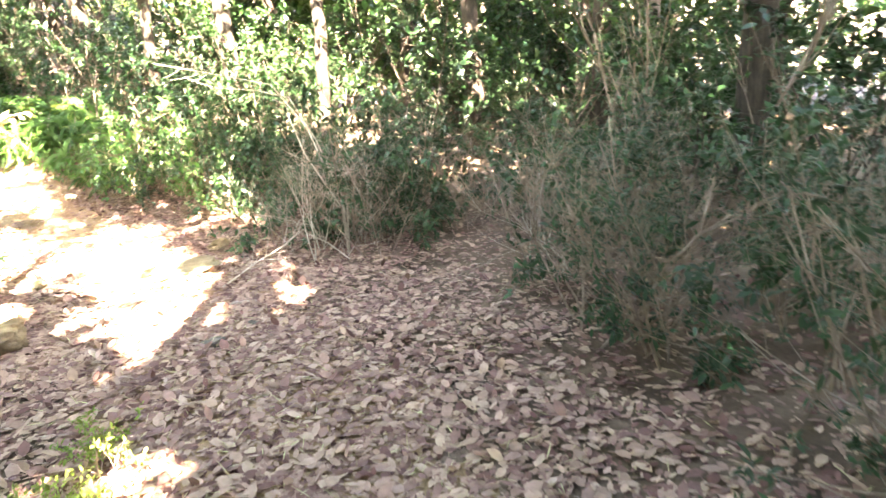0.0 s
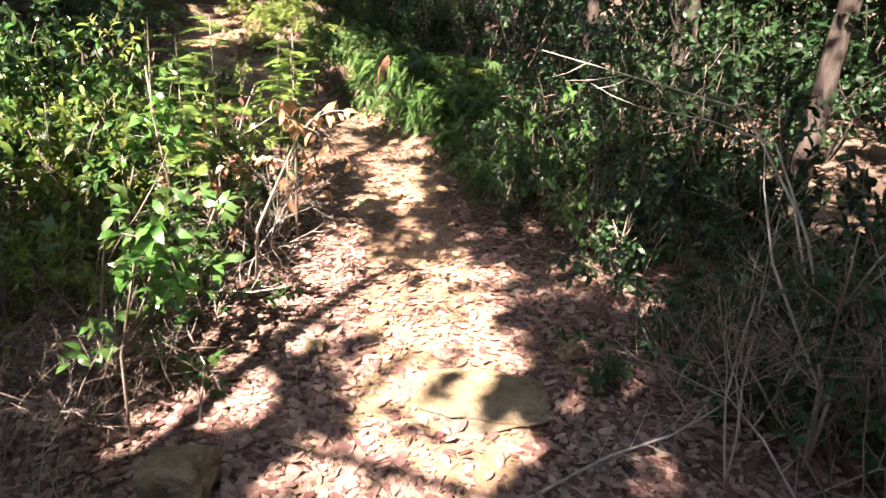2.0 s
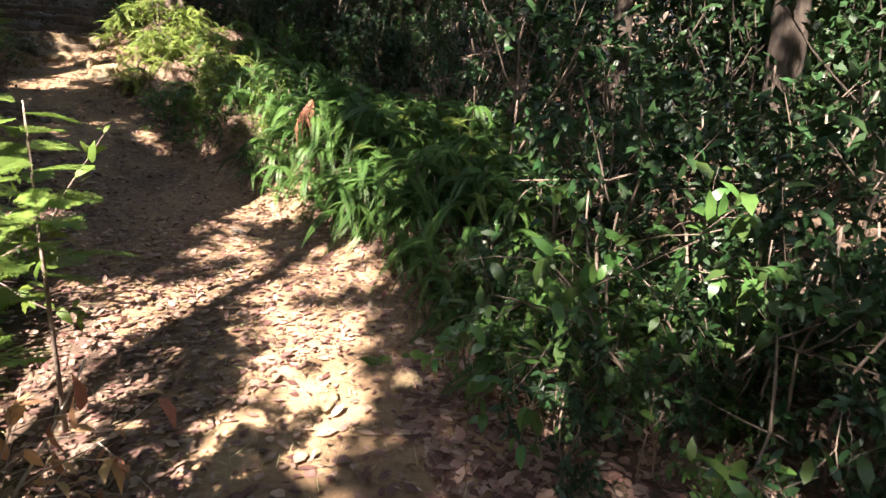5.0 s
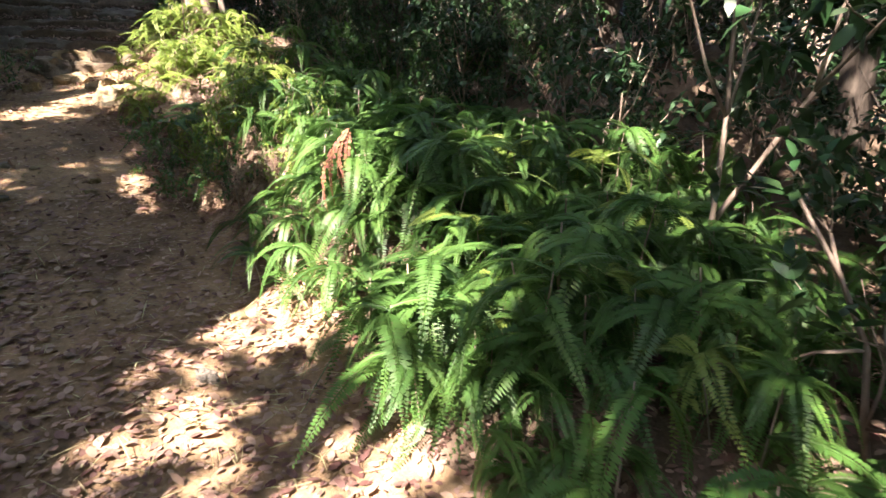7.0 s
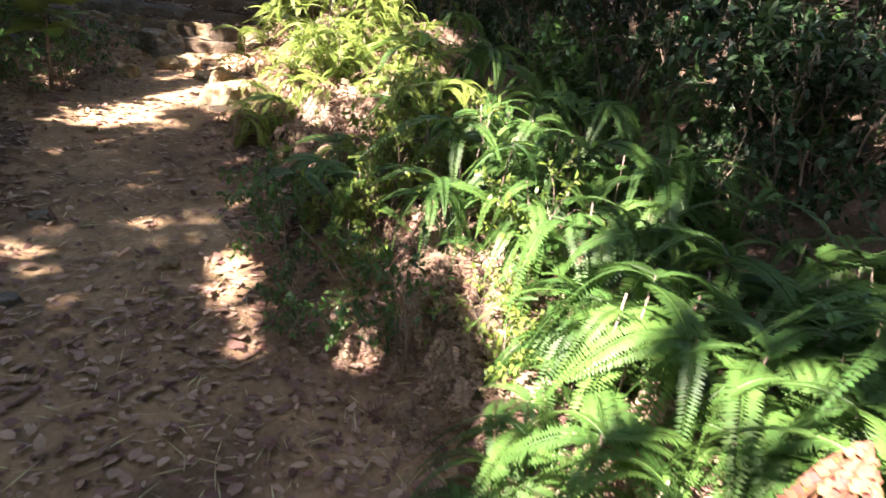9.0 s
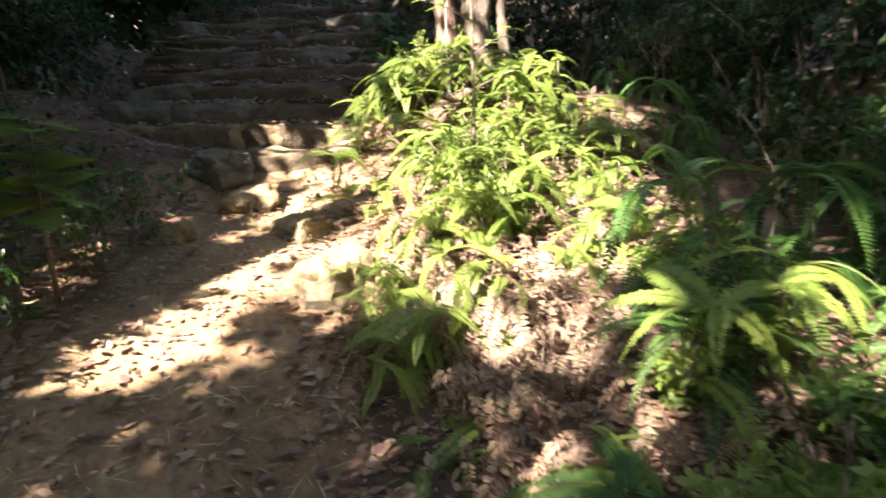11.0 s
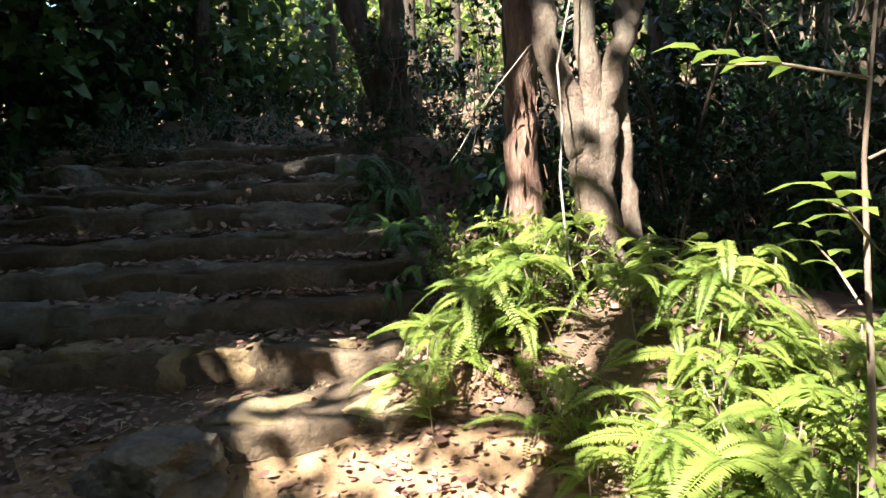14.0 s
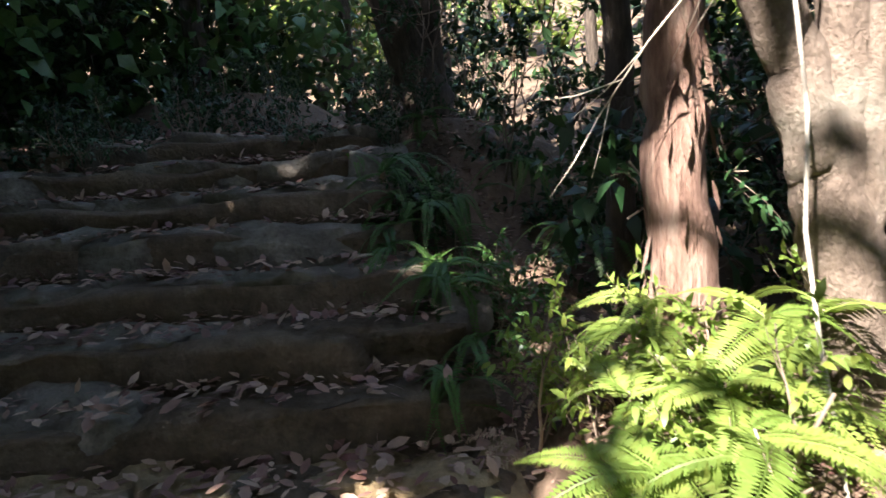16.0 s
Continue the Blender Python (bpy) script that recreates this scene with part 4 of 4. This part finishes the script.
# ---------------------------------------------------------------- stones and steps
def stone_mesh(name, sx, sy, sz, mat, seed, rough=0.16, cuts=8):
    """A weathered block: a box with knocked-off corners, split faces and pits."""
    bm = bmesh.new()
    bmesh.ops.create_cube(bm, size=1)
    bmesh.ops.subdivide_edges(bm, edges=bm.edges[:], cuts=cuts, use_grid_fill=True)
    for v in bm.verts:
        p = v.co.copy()
        e = sum(1 for a in p if abs(a) > 0.49)
        p *= 1 - 0.035 * max(0, e - 1)
        q = Vector((p.x * sx, p.y * sy, p.z * sz))
        s1, s2 = Vector((seed * 7.3, seed * 1.7, 0)), Vector((0, seed * 2.9, seed))
        big, mid, small = noise.noise_vector(q * 2.6 + s1), noise.noise_vector(q * 8 + s2), noise.noise_vector(q * 21 + s1)
        chip = max(0.0, noise.noise(q * 4.5 + s2) - 0.15) * 0.9
        nv = big + mid * 0.4 + small * 0.16
        v.co = q * (1 - chip * rough * 1.2) + Vector((nv.x * 0.36, nv.y * 0.34, nv.z * 0.22)) * rough * 0.6
    me = bpy.data.meshes.new(name)
    bm.to_mesh(me)
    bm.free()
    me.materials.append(mat)
    me.polygons.foreach_set("use_smooth", np.ones(len(me.polygons), bool))
    return me


def step(x, y, z, wide, seed, mat, deep=0.42, high=0.24, label="rough stone step with dead leaves on it"):
    """A step of undressed stones set in packed earth; y runs along its edge."""
    r = np.random.default_rng(seed)
    root = thing("stone_step", pose(x, y, z, 0, 0, -40.5), label, "step", "stone steps up the slope")
    fill = stone_mesh("packed_earth", deep * 1.25, wide * 1.04, high * 1.1, M_EARTH, seed + 3, 0.42, 13)
    part("packed_earth", fill, root, "packed brown earth between the stones", pose(-deep * 0.6, 0, -high * 0.55 - 0.035))
    at = -wide / 2
    while at < wide / 2:
        w = min(r.uniform(0.3, 0.95), wide / 2 - at + 0.15)
        if w > 0.2 and r.random() < 0.82:
            hgt = high * r.uniform(0.7, 1.05)
            me = stone_mesh("stone", deep * r.uniform(0.75, 1.15), w * 1.03, hgt, mat, int(r.integers(99)), 0.55)
            part("stone", me, root, "", pose(r.uniform(-0.05, 0.03) - deep / 2, at + w / 2, -hgt / 2 + r.uniform(-0.03, 0.012), r.uniform(-4, 4), r.uniform(-5, 5), r.uniform(-5, 5)))
        at += w
    return root


for i, p in enumerate(STEPS):
    step(*p, 2.35, 60 + i, M_STONE if i == 0 else M_GREYSTONE, 0.42, 0.36 if i == 0 else 0.24)
step(-12.12, 9.5, 1.97, 1.0, 80, M_STONE, 0.42, 0.26, "low yellow stone step with hollow under its edge")


def rock(x, y, z, sx, sy, sz, rz, seed, mat, label):
    """An irregular field stone, half sunk in the soil."""
    bm = bmesh.new()
    bmesh.ops.create_icosphere(bm, subdivisions=4, radius=0.5)
    for v in bm.verts:
        p = v.co.copy()
        c = Vector((seed * 3.1, seed * 1.3, seed))
        facet = max(abs(p.x), abs(p.y), abs(p.z)) * 2
        k = (1.0 / max(facet, 0.6)) ** 0.55 * (1 + 0.42 * noise.noise(p * 2.6 + c) + 0.16 * noise.noise(p * 7 + c) + 0.06 * noise.noise(p * 19 + c))
        v.co = Vector((p.x * sx, p.y * sy, p.z * sz)) * k
    me = bpy.data.meshes.new("rock")
    bm.to_mesh(me)
    bm.free()
    me.materials.append(mat)
    ob = new("rock", me)
    ob.matrix_basis = pose(x, y, z, 4, -6, rz)
    return tagged(ob, label, "rock")


rock(-10.55, 8.97, 1.50, 0.40, 0.30, 0.30, 30, 5, M_STONE, "yellow sandstone rock at the edge of the path")
rock(-11.15, 9.1, h(-11.15, 9.1), 0.30, 0.22, 0.16, 10, 8, M_STONE, "yellow sandstone rock at the foot of the ferns")
rock(-11.75, 9.0, h(-11.75, 9.0), 0.34, 0.26, 0.2, 60, 9, M_STONE, "yellow stone at the foot of the steps")
rock(-11.45, 8.55, h(-11.45, 8.55), 0.16, 0.12, 0.16, 60, 19, M_STONE, "upright yellow stone on the path")
rock(-12.35, 9.0, 1.86, 0.42, 0.34, 0.26, 20, 21, M_GREYSTONE, "grey stone beside the low step")
rock(-2.35, 4.55, -0.09, 0.75, 0.42, 0.10, 20, 31, M_STONE, "flat pale rock bedded in the path")
rock(-3.25, 4.38, -0.06, 0.13, 0.1, 0.08, 10, 12, M_STONE, "small pale stone lying on the path")
rock(-2.12, 5.28, -0.02, 0.15, 0.1, 0.08, 50, 15, M_STONE, "small pale stone lying on the path")
rock(-2.88, 3.36, -0.08, 0.30, 0.22, 0.16, 20, 33, M_STONE, "yellow stone bedded at the edge of the path")
rock(-2.2, 5.4, -0.1, 0.22, 0.13, 0.10, 70, 35, M_STONE, "small yellow stone lying on the path")
rr = np.random.default_rng(77)
for i in range(26):
    k = int(rr.integers(20, 98))
    x, y = fine_trail[k, 0] + rr.normal(0, 0.45), fine_trail[k, 1] + rr.normal(0, 0.45)
    q = rr.uniform(0.05, 0.15)
    rock(x, y, h(x, y), q, q * 0.8, q * 0.55, rr.uniform(0, 360), 40 + i, M_STONE if i % 3 else M_GREYSTONE, "small stone lying among leaves on the path")

# ---------------------------------------------------------------- leaf litter
r = np.random.default_rng(5)
n = 165000
s = fine_trail[np.where(r.random(n) < 0.3, r.integers(14, 50, n), r.integers(len(fine_trail), size=n))]
P = np.stack([s[:, 0] + r.normal(0, 1.3, n), s[:, 1] + r.normal(0, 1.3, n)], 1)
worn = np.concatenate([trail_distance(P[a:a + 5000, 0], P[a:a + 5000, 1]) for a in range(0, n, 5000)])
P = P[(worn > 0.42) | (r.random(n) < np.where(P[:, 0] > -4.8, np.where(P[:, 1] < 4.0, 0.85, 0.2), np.where(P[:, 0] > -8.6, 0.7, 0.3)))]          # feet have cleared the middle of the path
n = len(P)
L = np.where(r.random(n) < 0.65, r.uniform(0.018, 0.038, n), r.uniform(0.035, 0.066, n)) * np.where(P[:, 0] > -4.5, 1.35, 1.0)
z = height(P[:, 0], P[:, 1]) + 0.003 + r.random(n) * 0.013
flat = unit(r, n)
flat[:, 2] *= 0.16
nn = unit(r, n, 5.0)
litter = new("leaf_litter", leaf_mesh("leaf_litter", np.column_stack([P, z]), flat, nn, L, L * r.uniform(0.4, 0.7, n), M_LITTER, curl=-0.1, fold=0.13))
tagged(litter, "dry brown fallen leaves covering the forest floor", "leaf litter", kind="stuff")
n = 9000
t = fine_trail[r.integers(len(fine_trail), size=n)]
P = np.stack([t[:, 0] + r.normal(0, 0.9, n), t[:, 1] + r.normal(0, 0.9, n)], 1)
z = height(P[:, 0], P[:, 1]) + 0.012 + r.random(n) * 0.02
d = unit(r, n)
d[:, 2] *= 0.12
debris = new("twig_litter", leaf_mesh("twig_litter", np.column_stack([P, z]), d, unit(r, n, 4.0), r.uniform(0.03, 0.14, n), r.uniform(0.003, 0.006, n), M_STRAW, curl=-0.05, fold=0.5, plain=True))
tagged(debris, "dry straw and broken twigs on the path", "twig litter", kind="stuff")
n = 3200
at, back, along = np.array(STEPS)[r.integers(0, len(STEPS), n)], r.uniform(0.02, 0.36, (n, 1)), r.uniform(-1.15, 1.15, (n, 1))
P = np.column_stack([at[:, :2] + UP * back + EDGE * along, at[:, 2] + r.uniform(-0.01, 0.02, n)])
d = unit(r, n)
d[:, 2] *= 0.2
L = r.uniform(0.03, 0.08, n)
tagged(new("step_leaf_litter", leaf_mesh("step_leaf_litter", P, d, unit(r, n, 4.0), L, L * 0.5, M_LITTER, curl=-0.15, fold=0.2)), "dry fallen leaves lying on the stone steps", "leaf litter", kind="stuff")

# ---------------------------------------------------------------- single plants and limbs
vine = thing("vine", pose(-11.62, 10.5, 4.4), "thin pale vine hanging beside the forked tree", "vine")
path = [(0.0, 0.0, 0.0), (-0.02, -0.06, -0.9), (-0.06, -0.10, -1.15), (-0.03, -0.12, -1.38), (-0.02, -0.16, -1.60), (0.01, -0.18, -1.80), (0.05, -0.20, -2.0), (0.12, -0.24, -2.35)]
part("stem", mesh_of("stem", *tube(path, [0.0042] * 8, 6, 0.25), M_VINE, True), vine)


def limb(x, y, z, points, radii, mat, label, twigs=6, seed=1):
    """A bare branch with short side twigs."""
    r = np.random.default_rng(seed)
    root = thing("bare_branch", pose(x, y, z), label, "branch")
    part("stem", mesh_of("stem", *tube(points, radii, 5, 0.1), mat, True), root)
    P = np.array(points)
    for _ in range(twigs):
        k = int(r.integers(1, len(P)))
        d = (P[k] - P[k - 1]) / np.linalg.norm(P[k] - P[k - 1]) + unit(r, 1)[0] * 0.9
        q = P[k - 1] + (P[k] - P[k - 1]) * r.random()
        l = r.uniform(0.08, 0.2)
        part("twig", mesh_of("twig", *tube([q, q + d * l * 0.5 + [0, 0, -0.01], q + d * l], [radii[-1] * 1.2, radii[-1], radii[-1] * 0.5], 4), mat, True), root)
    return root


limb(-11.62, 10.66, 3.55, [(0, 0, 0), (-0.08, -0.12, -0.08), (-0.22, -0.22, -0.18), (-0.34, -0.3, -0.34), (-0.44, -0.36, -0.5)], [0.004, 0.0035, 0.003, 0.002, 0.0015], M_PALE, "thin pale bare branch reaching out from the trunk", 7, 3)


for pts, seed in ([[(0, 0, -0.05), (0.02, 0.02, 0.4), (-0.2, 0.08, 1.0), (-0.40, 0.10, 1.38), (-0.66, 0.0, 1.46), (-0.94, -0.06, 1.49)], 5],
                  [[(0, 0.04, -0.05), (-0.02, 0.06, 0.4), (-0.30, 0.22, 1.12), (-0.57, 0.21, 1.50), (-0.95, 0.02, 1.60), (-1.40, -0.16, 1.71)], 6],
                  [[(0, -0.02, -0.05), (-0.02, 0.0, 0.4), (-0.30, 0.0, 0.90), (-0.40, 0.04, 1.20), (-0.46, 0.14, 1.43)], 7]):
    limb(-0.93, 5.15, h(-0.93, 5.15), pts, list(np.linspace(0.010, 0.0016, len(pts))), M_PALE, "pale leafless branch arching beside the path", 14, seed)


for x, y, turn, seed in ((-4.0, 4.35, 20, 21), (-3.75, 3.95, 150, 22), (-4.3, 4.75, 80, 23), (-1.5, 4.6, 60, 24), (-1.2, 5.2, 130, 25)):
    c, s_ = math.cos(radians(turn)) * 0.5, math.sin(radians(turn)) * 0.5
    limb(x, y, h(x, y), [(-c, -s_, h(x - c, y - s_) - h(x, y) + 0.02), (-c * 0.3, -s_ * 0.3 + 0.05, 0.10), (c * 0.4, s_ * 0.4 - 0.04, 0.17), (c, s_, 0.26)], [0.007, 0.006, 0.0045, 0.002], M_PALE,
         "pale dead branch lying on the fallen leaves", 10, seed)
root_line = [(-1.55, 3.3), (-1.63, 3.5), (-1.65, 3.69), (-1.56, 3.82), (-1.41, 3.82), (-1.23, 3.75)]
tree_root = thing("tree_root", pose(-1.5, 3.6, 0), "pale curved tree root bedded in the path", "root")
part("stem", mesh_of("stem", *tube([(x + 1.5, y - 3.6, h(x, y) + (0.008 if 0 < i < 5 else -0.02)) for i, (x, y) in enumerate(root_line)], [0.012, 0.017, 0.02, 0.02, 0.016, 0.01], 8, 0.12), M_PALE, True), tree_root)


def young_tree(x, y, tall, seed):
    r = np.random.default_rng(seed)
    root = thing("sapling", pose(x, y, h(x, y)), "young sapling with a thin pale stem and lance-shaped leaves", "tree")
    pts = [(0, 0, -0.05), (0.01, 0.0, tall * 0.3), (-0.01, 0.01, tall * 0.65), (0.02, 0.02, tall)]
    part("stem", mesh_of("stem", *tube(pts, [0.009, 0.0075, 0.005, 0.0025], 6), M_TWIG, True), root)
    for i in range(6):
        z0 = tall * (0.35 + 0.1 * i)
        a = i * 2.4 + r.uniform(-.4, .4)
        d = np.array([math.cos(a), math.sin(a), 0.35])
        l = r.uniform(0.2, 0.42)
        q = np.array([0, 0, z0])
        tw = part("twig", mesh_of("twig", *tube([q, q + d * l * 0.5, q + d * l + [0, 0, -0.03]], [0.004, 0.003, 0.0015], 4), M_TWIG, True), root)
        for j in range(6):
            c = q + d * l * (0.35 + 0.13 * j)
            dd = d + np.array([-d[1], d[0], 0]) * (0.8 if j % 2 else -0.8)
            part("leaf", leaf_mesh("leaf", [c], [dd], [(0, 0.1, 1)], 0.1 * r.uniform(.8, 1.2), 0.038, M_LIME, 0.3), tw)
    return root


young_tree(-10.52, 9.72, 1.5, 5)

rust = thing("withered_fern", pose(-6.45, 8.42, h(-6.45, 8.42)), "rust-red withered fern hanging over the bank", "fern")
top = 1.42 - h(-6.45, 8.42)
part("stalk", mesh_of("stalk", *tube([(0.05, 0.1, -0.05), (0.02, 0.05, top * 0.6), (0, 0, top)], [0.006, 0.005, 0.004], 5), M_TWIG, True), rust)
FQ = frond_mesh("frond", M_RUST, 1.0, 0.10, 0.3, 34, 3, 0.15)
for i in range(7):
    s0 = r.uniform(0.30, 0.48)
    part("frond", FQ, rust, "", pose(0, 0, top, 0, 0, 190 + i * 22) @ pose(0, 0, 0, r.uniform(-40, 40), 66 + r.uniform(-12, 10), 0) @ Matrix.Diagonal((s0, s0, s0, 1)))


M_GLOSS = leafy("glossy_leaf", (0.05, 0.16, 0.03), (0.14, 0.33, 0.06), rough=0.28, through_light=0.35, spec=0.5)
M_SPRAY = leafy("conifer_spray", (0.10, 0.19, 0.035), (0.24, 0.34, 0.075), rough=0.5, through_light=0.4)


def arching_shoot(x, y, points, radii, leaf_at, n, size, mat, wood, seed, name, label, category, hang=0.4, wide=0.5):
    """A single stem with side twigs near its head, each leaf a part of its own; leaf_at: the stretch of the stem that bears leaves."""
    r = np.random.default_rng(seed)
    root = thing(name, pose(x, y, h(x, y)), label, category)
    P = np.array(points, float)
    part("stem", mesh_of("stem", *tube(P, radii, 6, 0.08), wood, True), root)
    t = np.linspace(0, 1, len(P))
    for _ in range(n // 6):
        u = r.uniform(*leaf_at)
        q = np.array([np.interp(u, t, P[:, k]) for k in range(3)])
        d = unit(r, 1, 0.2)[0] * r.uniform(0.14, 0.3)
        end = q + d + [0, 0, -0.04]
        part("twig", mesh_of("twig", *tube([q, q + d * 0.5, end], [0.003, 0.0024, 0.0014], 4), wood, True), root)
        for j in range(6):
            c = q + (end - q) * (0.3 + 0.14 * j)
            dd = d / np.linalg.norm(d) * 0.5 + unit(r, 1)[0] * 0.8 + np.array([0, 0, -hang])
            L = size * r.uniform(0.7, 1.2)
            part("leaf", leaf_mesh("leaf", [c], [dd], unit(r, 1, 1.6), L, L * wide, mat, r.uniform(0.15, 0.5), 0.3), root)
    return root


arching_shoot(-3.5, 3.45, [(0, 0, -0.05), (-0.02, 0.02, 0.45), (0.05, 0.1, 0.9), (0.16, 0.18, 1.0), (0.24, 0.22, 0.8)], [0.008, 0.007, 0.005, 0.004, 0.003], (0.45, 1.0), 78, 0.1, M_GLOSS, M_TWIG, 3,
              "glossy_shrub", "shoot with large glossy green leaves overhanging the path", "shrub", 0.3, 0.55)
arching_shoot(-4.2, 4.68, [(0, 0, -0.05), (0.08, -0.02, 0.4), (0.4, -0.1, 0.75), (0.72, -0.18, 1.1), (0.86, -0.2, 1.2)], [0.012, 0.010, 0.008, 0.006, 0.004], (0.62, 1.0), 78, 0.078, M_TAN, M_PALE, 4,
              "dry_shrub", "pale leaning shoot with curled dry tan leaves", "shrub", 0.8, 0.42)
arching_shoot(-4.35, 4.2, [(0, 0, -0.05), (0.05, 0.05, 0.4), (0.0, 0.02, 0.75), (-0.08, 0, 1.2), (-0.02, 0.0, 1.7)], [0.012, 0.010, 0.008, 0.006, 0.003], (0.5, 0.85), 48, 0.08, M_GLOSS, M_TWIG, 8,
              "broadleaf_shrub", "crooked thin shrub with broad green leaves", "shrub", 0.1, 0.6)


def spray_mesh(seed):
    """A flat conifer spray along +x: side shoots in one plane, clad in tiny scale leaves."""
    r = np.random.default_rng(seed)
    P, D, N, L = [], [], [], []
    for i in range(1, 15):
        u = i / 15
        for sgn in (1, -1):
            l = 0.5 * (1 - u) ** 0.7 * r.uniform(0.7, 1.1) + 0.05
            a = np.array([0.75, 0.66 * sgn, 0])
            o = np.array([u, 0, -0.18 * u * u])
            for j in range(int(l * 26) + 1):
                for k in (1, -1):
                    P.append(o + a * l * j / (l * 26 + 1))
                    D.append(a + np.array([0.3, -0.9 * k * sgn, r.uniform(-0.3, 0.1)]))
                    N.append((0, 0, 1))
                    L.append(r.uniform(0.05, 0.11))
    return leaf_mesh("spray", P, D, N, np.array(L), np.array(L) * 0.36, M_SPRAY, 0.2, 0.1, True)


SPRAYS = [spray_mesh(s) for s in (1, 2, 3)]


def conifer_sapling(x, y, tall, seed, low=0.5):
    r = np.random.default_rng(seed)
    root = thing("conifer_sapling", pose(x, y, h(x, y)), "young conifer with flat yellow-green sprays of scale leaves", "tree", "young conifers")
    part("stem", mesh_of("stem", *tube([(0, 0, -0.05), (0.02, 0, tall * 0.5), (0, 0.02, tall)], [0.012, 0.009, 0.003], 6), M_TWIG, True), root)
    for i in range(26):
        z = tall * (low + (1 - low) * (i + r.random()) / 26)
        s = (0.17 + 0.2 * (1 - z / tall)) * r.uniform(0.8, 1.2)
        ob = part("spray", SPRAYS[i % 3], root, "", pose(0, 0, z, 0, 0, i * 137.5 + r.uniform(-20, 20)) @ pose(0, 0, 0, r.uniform(-20, 20), r.uniform(-25, 12), 0) @ Matrix.Diagonal((s, s, s, 1)))
        tagged(ob, kind="stuff")
    return root


for x, y, tall, seed in ((-4.4, 4.35, 1.6, 1), (-4.75, 4.8, 1.7, 7), (-4.4, 5.2, 1.6, 2), (-4.95, 5.5, 1.5, 3), (-5.3, 5.9, 1.3, 4), (-11.05, 7.55, 1.25, 5), (-11.45, 7.75, 1.1, 6), (-10.7, 7.2, 1.3, 8), (-11.05, 8.0, 0.75, 9)):
    conifer_sapling(x, y, tall, seed)
drop_kinds(KINDS)
